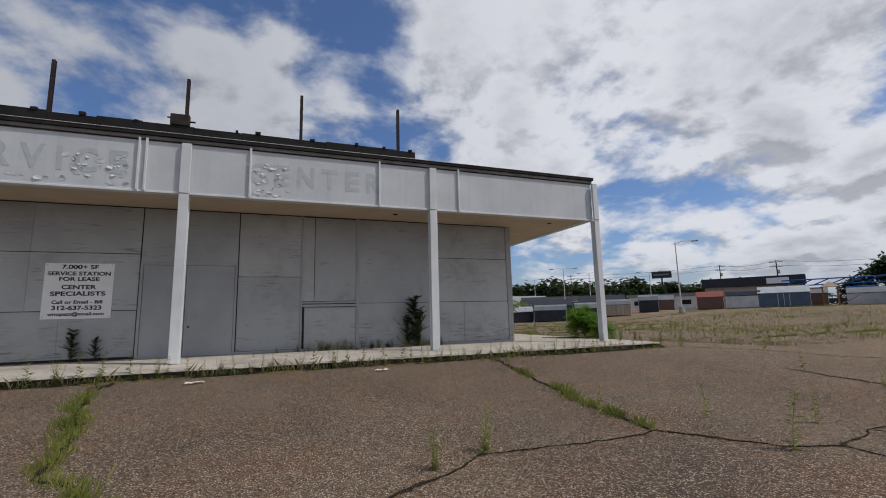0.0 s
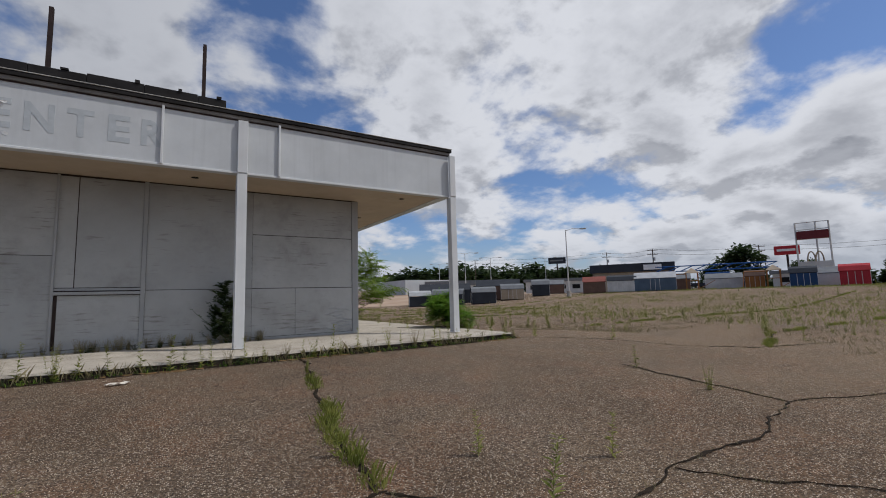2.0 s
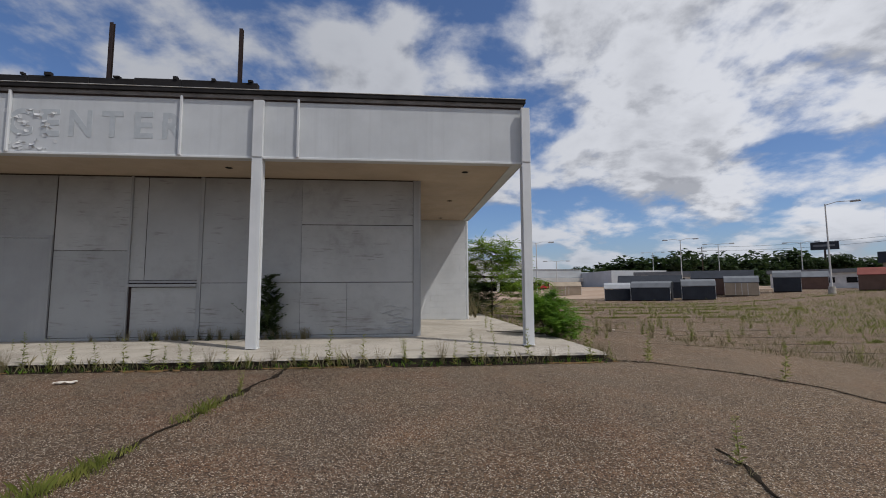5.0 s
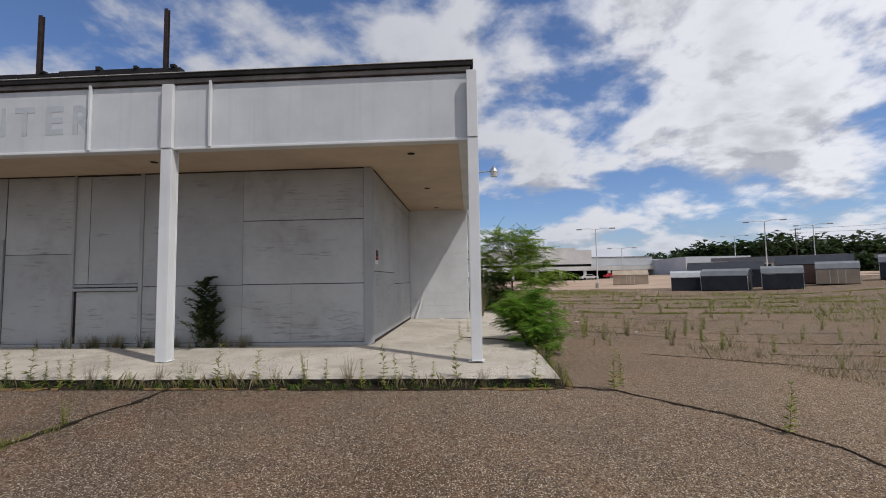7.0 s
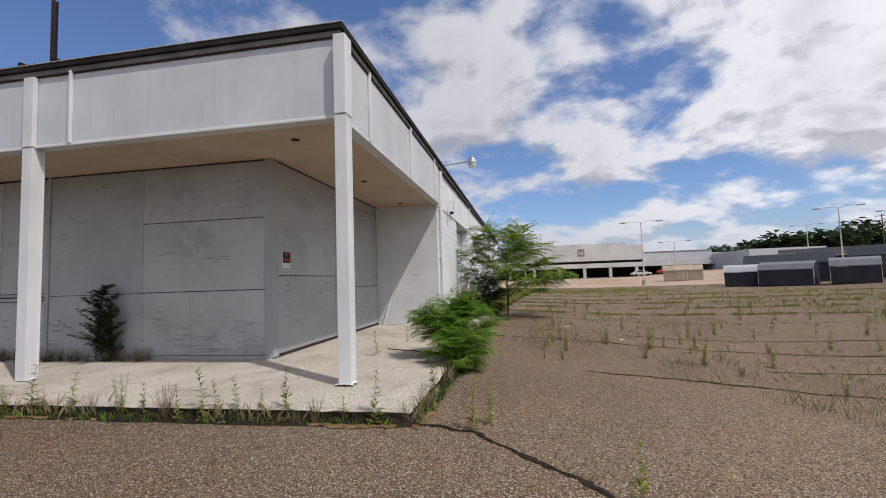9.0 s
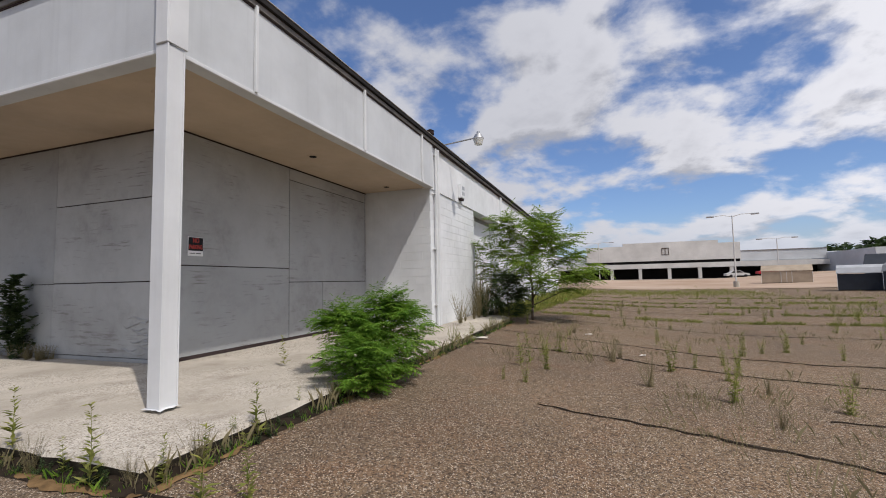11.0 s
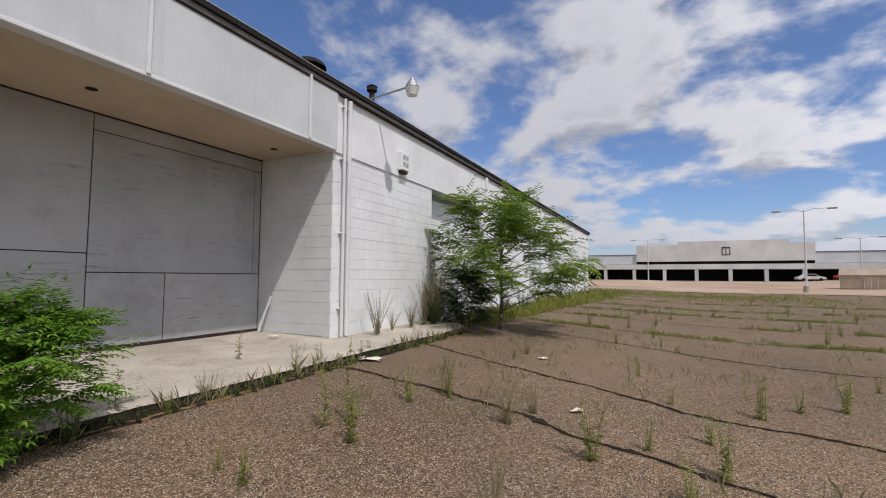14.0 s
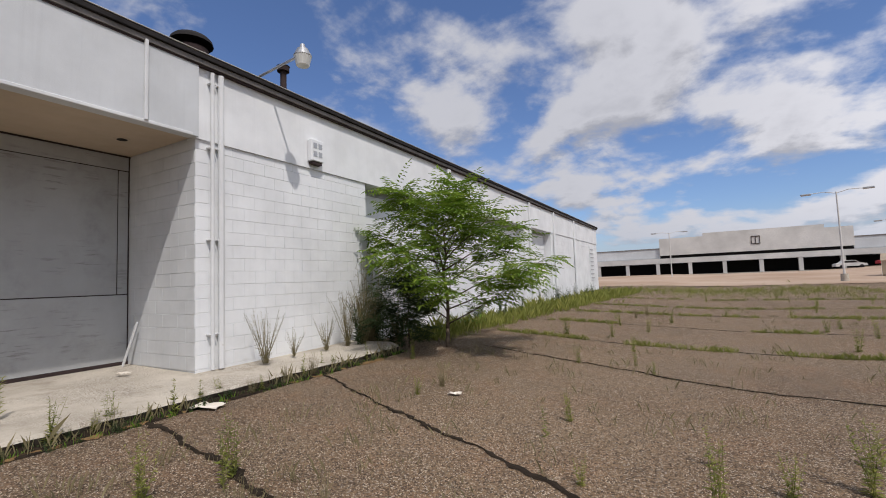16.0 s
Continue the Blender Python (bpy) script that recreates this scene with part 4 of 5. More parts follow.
# dead growth along the boarded wall's foot, low leafy clumps under the slab's edge
weed_mass("dead_weeds", [("dry", 0.35, rw.uniform(-8.6, -4.2), rw.uniform(1.30, 1.50), 0.185, rw.uniform(0.35, 0.95)) for i in range(40)], "dead brown weeds at the boarded wall's foot")
for i in range(5):
    weed("low", 0.13, rw.uniform(-7.4, -5.4), rw.uniform(1.2, 1.45), 0.185, rw.uniform(0.9, 1.6), "low dark green weed at the boarded wall's foot", "low weeds by the boards")
clumps = [("low", 0.13, -14.5 + 15.5 * (i + rw.random()) / 130, SLAB_Y - rw.uniform(0.02, 0.12), None, rw.uniform(0.5, 1.3)) for i in range(130)]
clumps += [("low", 0.13, SLAB_X + rw.uniform(0.02, 0.16), -0.9 + 11.2 * (i + rw.random()) / 80, None, rw.uniform(0.5, 1.3)) for i in range(80)]
weed_mass("kerb_weeds", clumps, "low dark green weeds under the slab edge")
# weeds along the slab's front joint and its side joint
x = -14.5
while x < 1.1:
    k = rw.random()
    spot = ("spire", 0.45) if k < 0.55 else (("bunch", 0.40) if k < 0.8 else ("dry", 0.35))
    weed(*spot, x, SLAB_Y + rw.uniform(-0.10, 0.02), 0.0, rw.uniform(0.65, 1.35), group="weeds along the slab edge")
    x += rw.uniform(0.14, 0.42)
y = -0.9
while y < 10.3:
    k = rw.random()
    spot = ("spire", 0.45) if k < 0.35 else (("bunch", 0.40) if k < 0.7 else ("dry", 0.35))
    weed(*spot, SLAB_X + rw.uniform(-0.06, 0.10), y, 0.0, rw.uniform(0.5, 1.15), group="weeds along the slab edge")
    y += rw.uniform(0.16, 0.5)
for x, y, s in ((-0.25, 2.0, 1.0), (-0.1, 3.5, 0.7), (0.2, 5.0, 0.9), (-7.3, 1.35, 0.7), (-6.9, 1.40, 0.9), (-9.0, 0.2, 0.45), (-6.2, 1.4, 0.6), (-4.4, 1.42, 0.5), (-7.8, 1.35, 0.8)):
    weed("dry" if y > 1.2 and x < -3 else "spire", 0.35 if y > 1.2 and x < -3 else 0.45, x, y, 0.19, s)

# ---- cracks in the asphalt: ragged soil-filled gaps with grass ----
CRACKS = [
    ("grass", 0.07, [(-4.1, -1.05), (-4.2, -2.25), (-4.45, -3.3), (-4.84, -5.39), (-4.9, -6.58)]),
    ("bare", 0.03, [(-4.9, -6.58), (-5.8, -6.7), (-6.9, -6.6), (-8.4, -7.4), (-9.8, -8.4)]),
    ("bare", 0.035, [(-4.9, -6.58), (-4.3, -7.4), (-3.8, -7.6), (-2.9, -7.4), (-1.65, -7.45), (-0.08, -7.1), (0.11, -6.18), (0.35, -4.55)]),
    ("bare", 0.02, [(-3.8, -7.6), (-3.9, -8.4), (-3.2, -9.6)]),
    ("bare", 0.02, [(-2.9, -7.4), (-2.2, -8.5), (-1.0, -9.2), (1.0, -9.6)]),
    ("bare", 0.025, [(-0.08, -7.1), (1.2, -7.6), (3.5, -7.5), (6.0, -8.4)]),
    ("grass", 0.10, [(-11.1, -1.1), (-11.1, -2.3), (-10.8, -3.6), (-10.4, -4.94), (-10.3, -5.7), (-9.75, -6.4), (-9.4, -7.6)]),
    ("bare", 0.05, [(1.2, -1.05), (1.8, -1.2), (2.34, -1.71), (2.78, -2.2), (3.1, -2.8), (3.4, -3.9), (4.6, -4.8), (7.5, -5.3)]),
    ("bare", 0.07, [(1.15, 5.85), (2.25, 5.7), (3.7, 5.38), (4.8, 4.95), (6.1, 4.6), (8.5, 4.3), (13, 4.0)]),
    ("bare", 0.06, [(1.2, 8.35), (2.2, 7.85), (3.2, 7.4), (4.5, 6.93), (5.5, 6.4), (7.2, 6.2), (11, 6.4)]),
    ("bare", 0.045, [(3.2, 1.9), (4.7, 1.5), (6.5, 1.1), (9.0, 1.0), (14, 0.4)]),
    ("bare", 0.05, [(2.2, 11.9), (4.3, 11.2), (6.6, 10.4), (9.5, 10.2), (15, 10.6)]),
    ("grass", 0.05, [(1.6, 14.3), (4.5, 13.6), (9, 13.6), (16, 13.2)]),
    ("grass", 0.05, [(1.0, 17.6), (5, 17.2), (11, 17.0), (20, 17.4)]),
    ("grass", 0.06, [(0.8, 21.0), (7, 21.3), (14, 20.8), (26, 21)]),
    ("grass", 0.07, [(0.8, 25.5), (8, 25.0), (18, 25.6), (32, 25)]),
    ("grass", 0.08, [(0.8, 31), (10, 31.4), (22, 30.6), (40, 31)]),
    ("grass", 0.05, [(5.0, -4.9), (9, -3.4), (15, -3.6), (26, -4.5)]),
    ("grass", 0.06, [(6, 2.6), (14, 3.0), (26, 2.2), (40, 3)]),
]
tuft_spots = []


def crack(kind, width, line, seed):
    rng = random.Random(seed)
    pts = []
    for a, b in zip(line, line[1:]):
        n = max(2, int(math.dist(a, b) / 0.05))
        for i in range(n):
            u = i / n
            pts.append((a[0] + (b[0] - a[0]) * u, a[1] + (b[1] - a[1]) * u))
    verts, faces = [], []
    for i, (x, y) in enumerate(pts):
        j = min(i, len(pts) - 2)
        tx, ty = pts[j + 1][0] - pts[j][0], pts[j + 1][1] - pts[j][1]
        l = math.hypot(tx, ty) or 1
        nx, ny = -ty / l, tx / l
        o = 0.10 * noise.noise(Vector((x * 1.6, y * 1.6, seed))) + 0.04 * noise.noise(Vector((x * 6, y * 6, seed)))
        w = 0.60 * width * (0.15 + 1.1 * abs(noise.noise(Vector((x * 2.5, y * 2.5, seed + 9)))) + 0.9 * abs(noise.noise(Vector((x * 9, y * 9, seed)))))
        cx, cy = x + nx * o, y + ny * o
        for k, (u, dz) in enumerate(((-1.0 - rng.uniform(-0.4, 0.7), 0.004), (-0.35, 0.010), (0.4, 0.009), (1.0 + rng.uniform(-0.4, 0.7), 0.004))):
            px, py = cx + nx * w * u, cy + ny * w * u
            verts.append((px, py, ground_z(px, py) + dz + 0.004 * rng.random()))
        if i:
            q = len(verts) - 8
            for k in range(3):
                faces.append((q + k, q + k + 1, q + k + 5, q + k + 4))
        if rng.random() < (0.75 if kind == "grass" else 0.5) and noise.noise(Vector((x * 0.9, y * 0.9, 5))) > -0.12:
            tuft_spots.append((cx + nx * rng.uniform(-1, 1) * width, cy + ny * rng.uniform(-1, 1) * width, kind))
    ob = raw("asphalt_crack", verts, faces, M["soil"])
    return tagged(ob, "ragged soil-filled crack across the asphalt", "crack", "asphalt cracks", "structure")


for i, (kind, width, line) in enumerate(CRACKS):
    crack(kind, width, line, i + 1)

# dark soil, moss and litter packed along the foot of the kerb
verts, faces = [], []
path = [(-18.0 + 0.08 * i, SLAB_Y) for i in range(240)]
path = [p for p in path if p[0] < SLAB_X] + [(SLAB_X, -1.0 + 0.08 * i) for i in range(144)]
for i, (x, y) in enumerate(path):
    front = x < SLAB_X - 0.001
    nx, ny = (0, -1) if front else (1, 0)
    if abs(x - SLAB_X) < 0.09 and abs(y - SLAB_Y) < 0.09:
        nx, ny = 0.7, -0.7
    for off, dz in ((-0.02, 0.05), (0.018, 0.038), (0.05, 0.016), (0.10, 0.004)):
        k = 1 + 0.5 * noise.noise(Vector((x * 2.2, y * 2.2, off * 9))) + 0.8 * noise.noise(Vector((x * 11, y * 11, off * 30)))
        px, py = x + nx * off * (1 + 0.4 * k), y + ny * off * (1 + 0.4 * k)
        verts.append((px, py, ground_z(px, py) + dz * k))
    if i:
        q = len(verts) - 8
        for k in range(3):
            faces.append((q + k, q + k + 1, q + k + 5, q + k + 4))
tagged(raw("kerb_soil", verts, faces, M["soil"]), "dark soil and moss packed along the kerb foot", "soil", kind="structure")


# crumbly ochre crust on the asphalt beside the kerb
def crust(line, seed):
    rng = random.Random(seed)
    verts, faces = [], []
    (xa, ya), (xb, yb) = line
    n = int(math.dist(*line) / 0.06)
    tx, ty = (xb - xa) / (n * 0.06), (yb - ya) / (n * 0.06)
    nx, ny = ty, -tx
    for i in range(n + 1):
        x, y = xa + tx * 0.06 * i, ya + ty * 0.06 * i
        k = noise.noise(Vector((x * 0.9, y * 0.9, seed))) + 0.6 * noise.noise(Vector((x * 7, y * 7, seed)))
        w = max(0.004, 0.05 + 0.20 * k)
        sink = -0.02 if k < -0.12 else 0.0
        for off, dz in ((0.05, 0.006), (0.06 + w * 0.5, 0.014), (0.06 + w, 0.003)):
            px, py = x + nx * off, y + ny * off
            verts.append((px, py, ground_z(px, py) + dz + sink + 0.006 * rng.random()))
        if i:
            q = len(verts) - 6
            for k in range(2):
                faces.append((q + k, q + k + 1, q + k + 4, q + k + 3))
    tagged(raw("kerb_crust", verts, faces, M["ochre"]), "crumbly ochre crust on the asphalt beside the kerb", "crust", kind="structure")


crust(((-17.0, SLAB_Y), (SLAB_X + 0.1, SLAB_Y)), 3)
crust(((SLAB_X, SLAB_Y - 0.1), (SLAB_X, 10.3)), 6)

# broken joint across the walkway with a pocket of soil
verts, faces = [], []
for i in range(40):
    u = i / 39
    x, y = -0.25 + 1.32 * u, 2.62 - 0.42 * u + 0.06 * noise.noise(Vector((u * 9, 0, 2)))
    w = 0.012 + 0.10 * smooth(0.35, 0.9, u) * (0.5 + abs(noise.noise(Vector((u * 14, 3, 1)))))
    z = 0.178 - 0.03 * u
    for off, dz in ((-w, 0.0), (0.0, 0.016), (w, 0.0)):
        verts.append((x + off * 0.3, y + off, z + dz))
    if i:
        q = len(verts) - 6
        for k in range(2):
            faces.append((q + k, q + k + 1, q + k + 4, q + k + 3))
tagged(raw("walkway_crack", verts, faces, M["soil"]), "soil-filled broken joint across the concrete walkway", "crack", kind="structure")

# ---- loose grass, as stuff ----
def blades(name, spots, material, label, hmin, hmax, per, seed, radius=0.05):
    rng = random.Random(seed)
    verts, faces = [], []
    for x, y, s in spots:
        for k in range(per):
            a, rr = rng.uniform(0, 6.283), rng.uniform(0, radius) * s
            px, py = x + rr * math.cos(a), y + rr * math.sin(a)
            h = rng.uniform(hmin, hmax) * s
            pz = ground_z(px, py) - 0.01
            b = rng.uniform(0, 6.283)
            bend = rng.uniform(0.1, 0.7) * h
            w = 0.0014 + 0.010 * h
            i = len(verts)
            sx, sy = -math.sin(b) * w, math.cos(b) * w
            verts.extend([(px - sx, py - sy, pz), (px + sx, py + sy, pz), (px + sx * 0.6 + bend * 0.35 * math.cos(b), py + sy * 0.6 + bend * 0.35 * math.sin(b), pz + h * 0.6),
                          (px + bend * math.cos(b), py + bend * math.sin(b), pz + h)])
            faces.append((i, i + 1, i + 2))
            faces.append((i, i + 2, i + 3))
    return tagged(raw(name, verts, faces, material), label, "grass", kind="stuff")


rg = random.Random(4)
blades("crack_grass", [(x, y, rg.uniform(0.5, 1.2)) for x, y, k in tuft_spots if k == "grass"], M["weed"], "yellow-green grass filling the asphalt cracks", 0.03, 0.13, 38, 1, 0.12)
blades("crack_stubble", [(x, y, rg.uniform(0.4, 1.0)) for x, y, k in tuft_spots if k == "bare"], M["dry"], "dry stubble in the asphalt cracks", 0.02, 0.07, 9, 2)
wisps = [(x0, SLAB_Y - 0.05, rg.uniform(0.6, 1.3)) for x0 in [-16 + 0.09 * i for i in range(190)] if noise.noise(Vector((x0 * 0.8, 0, 8))) > 0.0]
wisps += [(SLAB_X + 0.05, y0, rg.uniform(0.6, 1.3)) for y0 in [-1 + 0.08 * i for i in range(145)] if noise.noise(Vector((0, y0 * 0.8, 8))) > -0.1]
blades("kerb_wisps", wisps, M["dry"], "dry grass wisps along the kerb foot", 0.06, 0.24, 7, 13, 0.10)
edge = [(x0 + rg.uniform(-0.04, 0.04), SLAB_Y - rg.uniform(0.0, 0.13), rg.uniform(0.3, 1.0)) for x0 in [-16 + 0.045 * i for i in range(380)] if x0 < 1.1]
edge += [(SLAB_X + rg.uniform(0.0, 0.16), y0, rg.uniform(0.3, 1.0)) for y0 in [-1 + 0.05 * i for i in range(230)]]
blades("kerb_grass", edge, M["shrub"], "green weeds tangled along the kerb foot", 0.03, 0.12, 8, 3, 0.07)
# grass fringe along the far wall
fringe = []
for i in range(900):
    y = rg.uniform(12.0, 38.5)
    fringe.append((rg.uniform(0.0, 0.7 + 0.055 * (y - 9)) + rg.uniform(0, 0.5), y, rg.uniform(0.5, 0.9) + 0.8 * max(0, noise.noise(Vector((y * 0.7, 0, 4))))))
blades("wall_grass", fringe, M["weed"], "yellow-green grass and weeds along the wall foot", 0.10, 0.55, 12, 5, 0.25)
patch = [(rg.uniform(0.5, 16), rg.gauss(42, 4.5), rg.uniform(0.5, 1.2)) for i in range(1100)]
blades("verge_grass", patch, M["weed"], "rough yellow-green grass at the end of the lot", 0.08, 0.28, 8, 6, 0.35)
lot = []
for i in range(3400):
    r = 5 + 60 * rg.random() ** 1.5
    a = rg.uniform(-0.85, 1.5)
    x, y = 1.0 + r * math.cos(a), -2.0 + r * math.sin(a)
    if x > 2.2 and (y < 50) and noise.noise(Vector((x * 0.11, y * 0.22, 2))) > -0.22:
        lot.append((x, y, rg.uniform(0.4, 1.3)))
blades("lot_grass", lot, M["dry"], "sparse dry grass scattered over the lot", 0.04, 0.15, 12, 7, 0.22)
east = [(rg.uniform(12, 62), rg.uniform(-22, 34), rg.uniform(0.6, 1.4)) for i in range(5200)]
blades("east_grass", [s for s in east if noise.noise(Vector((s[0] * 0.08, s[1] * 0.12, 7))) > -0.15], M["weed"], "thin yellow-green grass over the far side of the lot", 0.06, 0.22, 12, 8, 0.5)

# single weeds over the lot
for x, y, s in ((-6.85, -6.5, 1.2), (-4.3, -7.5, 1.25), (-4.0, -6.4, 0.8), (-3.1, -7.0, 0.8), (-7.4, -6.7, 0.9), (0.3, -4.9, 0.9), (2.9, -2.5, 1.1), (1.75, -1.1, 1.2), (1.9, -0.9, 0.9),
                (2.9, 2.85, 0.75), (2.6, 2.9, 0.5), (3.2, 5.35, 0.8), (5.7, 5.5, 0.9), (1.75, 10.0, 0.9), (3.05, 5.5, 1.3), (5.5, 4.2, 0.9), (5.2, 5.0, 0.7), (6.7, 7.2, 0.9), (4.9, 7.5, 0.6), (-0.2, -6.3, 0.8),
                (-10.9, -2.9, 0.8), (-10.6, -4.2, 1.0), (-11.2, -1.6, 0.9), (-4.3, -2.4, 0.7), (-5.0, -5.8, 0.8), (6.3, 1.2, 0.8), (7.4, 8.1, 0.8), (4.4, 11.1, 0.8)):
    weed(*(("spire", 0.45) if rw.random() < 0.25 else ("bunch", 0.40)), x, y, None, s)
for i in range(150):
    r = 5 + 38 * rw.random() ** 1.3
    a = rw.uniform(-0.7, 1.45)
    x, y = 1.5 + r * math.cos(a), -1.0 + r * math.sin(a)
    if x < 2.4:
        continue
    k = rw.random()
    weed(*(("bunch", 0.40) if k < 0.5 else ("spire", 0.45) if k < 0.7 else ("dry", 0.35)), x, y, None, rw.uniform(0.6, 1.5), group="weeds over the lot")
for i in range(34):
    y = rw.uniform(12.5, 36)
    weed("bunch", 0.90, rw.uniform(0.2, 0.5 + 0.04 * (y - 8)), y, None, rw.uniform(0.6, 1.1), "green bushy weeds along the wall foot", "weeds by the wall")

more = []
for i in range(260):
    r, a = 9 + 40 * rw.random(), rw.uniform(-0.7, 1.45)
    x, y = 1.5 + r * math.cos(a), -1.0 + r * math.sin(a)
    if x > 2.4:
        more.append(("bunch", 0.40, x, y, None, rw.uniform(0.5, 1.4)))
weed_mass("lot_weeds", more, "yellow-green weeds dotted over the far lot")

# litter
def litter(x, y, z, w, d, rz, label):
    rng = random.Random(int(x * 100))
    bm = bmesh.new()
    bmesh.ops.create_grid(bm, x_segments=6, y_segments=5, size=0.5)
    for v in bm.verts:
        v.co.x *= w * rng.uniform(0.85, 1.1)
        v.co.y *= d * rng.uniform(0.8, 1.1)
        v.co.z = 0.012 + 0.028 * rng.random()
    r = bmesh.ops.solidify(bm, geom=bm.faces[:], thickness=0.004)
    ob = part("litter", bm, M["litter"])
    ob.matrix_basis = pose(x, y, z, 0, 0, rz)
    tagged(ob, label, "litter", "litter on the lot")


litter(1.30, 6.45, ground_z(1.3, 6.45) + 0.01, 0.34, 0.22, 20, "flattened pale cardboard scrap by the kerb")
litter(4.5, 5.7, ground_z(4.5, 5.7) + 0.005, 0.14, 0.08, 60, "small white paper scrap on the asphalt")
litter(3.5, 8.3, ground_z(3.5, 8.3) + 0.005, 0.16, 0.09, 10, "small white paper scrap on the asphalt")
litter(-0.9, 6.6, 0.2, 0.18, 0.10, 35, "crumpled white scrap on the walkway")
litter(-6.7, -1.85, ground_z(-6.7, -1.85) + 0.005, 0.26, 0.09, 15, "thin pale paper scrap on the asphalt")
litter(-9.8, -1.86, ground_z(-9.8, -1.86) + 0.005, 0.28, 0.10, 5, "thin pale paper scrap on the asphalt")
# leaning lath in the pier corner
lath = box("lath", -0.022, 0.022, -0.01, 0.01, 0, 0.72, M["steel"], bevel=0.003)
lath.matrix_basis = pose(-1.72, PY - 0.17, 0.20, -8, 17, 0)
tagged(lath, "short pale lath leaning against the block wall", "lath")


# ---- far surroundings ----
def shed(x, y, rz, w, d, h, wall, roofc, barn, label, door=True):
    """A storage shed: gable or barn roof, ridge along its width."""
    s = empty("storage_shed", (x, y, ground_z(x, y) - 0.05), rz)
    eave = h * 0.68
    box("body", -w / 2, w / 2, -d / 2, d / 2, 0.12, eave, wall, s)
    box("skid", -w / 2, w / 2, -d / 2 + 0.2, -d / 2 + 0.35, 0.0, 0.118, M["rust"], s)
    box("skid", -w / 2, w / 2, d / 2 - 0.35, d / 2 - 0.2, 0.0, 0.118, M["rust"], s)
    if barn:
        prof = [(-d / 2, eave), (-d * 0.36, eave + (h - eave) * 0.66), (0, h), (d * 0.36, eave + (h - eave) * 0.66), (d / 2, eave)]
    else:
        prof = [(-d / 2, eave), (0, h), (d / 2, eave)]
    n = len(prof)
    for sx in (-1, 1):
        x0, x1 = sx * (w / 2 - 0.02), sx * w / 2
        v = [(x0, a, b) for a, b in prof] + [(x1, a, b) for a, b in prof]
        f = [tuple(range(n)), tuple(range(2 * n - 1, n - 1, -1))] + [(i, (i + 1) % n, n + (i + 1) % n, n + i) for i in range(n)]
        raw("gable", v, f, wall, s)
        box("corner_trim", sx * (w / 2 + 0.012) - 0.012, sx * (w / 2 + 0.012) + 0.012, -d / 2 - 0.01, -d / 2 + 0.10, 0.12, eave, M["signwhite"], s)
    o = 0.07
    v = [(-w / 2 - o, a * 1.05, b + 0.03) for a, b in prof] + [(w / 2 + o, a * 1.05, b + 0.03) for a, b in prof]
    v += [(p[0], p[1], p[2] + 0.06) for p in v]
    f = []
    m = 2 * n
    for i in range(n - 1):
        f.append((i, i + 1, n + i + 1, n + i))
        f.append((m + i, m + n + i, m + n + i + 1, m + i + 1))
        f.append((i, m + i, m + i + 1, i + 1))
        f.append((n + i, n + i + 1, m + n + i + 1, m + n + i))
    f += [(0, n, m + n, m), (n - 1, m + n - 1, m + 2 * n - 1, 2 * n - 1)]
    raw("roof", v, f, roofc, s)
    if door:
        dr = box("door", -0.6, 0.6, -d / 2 - 0.03, -d / 2 - 0.003, 0.15, min(1.85, eave - 0.05), wall, s)
        for sx in (-0.6, 0.0, 0.56):
            box("door_trim", sx, sx + 0.05, -d / 2 - 0.05, -d / 2 - 0.032, 0.15, min(1.85, eave - 0.05), M["cream"], dr)
    return tagged(s, label, "shed", "sheds for sale")


C = {}
for nm, col in (("charcoal", (0.045, 0.05, 0.06)), ("slate", (0.10, 0.14, 0.19)), ("tan", (0.42, 0.34, 0.25)), ("brown", (0.16, 0.10, 0.075)), ("pale", (0.62, 0.62, 0.60)), ("maroon", (0.16, 0.035, 0.04)),
                ("orange", (0.35, 0.15, 0.05)), ("navy", (0.03, 0.07, 0.16)), ("crimson", (0.45, 0.04, 0.05)), ("roofgrey", (0.20, 0.21, 0.22)), ("rooflight", (0.45, 0.46, 0.47)), ("roofred", (0.27, 0.09, 0.07)), ("boomblue", (0.03, 0.11, 0.32))):
    C[nm] = make_metal_sheet("shed_" + nm, col)
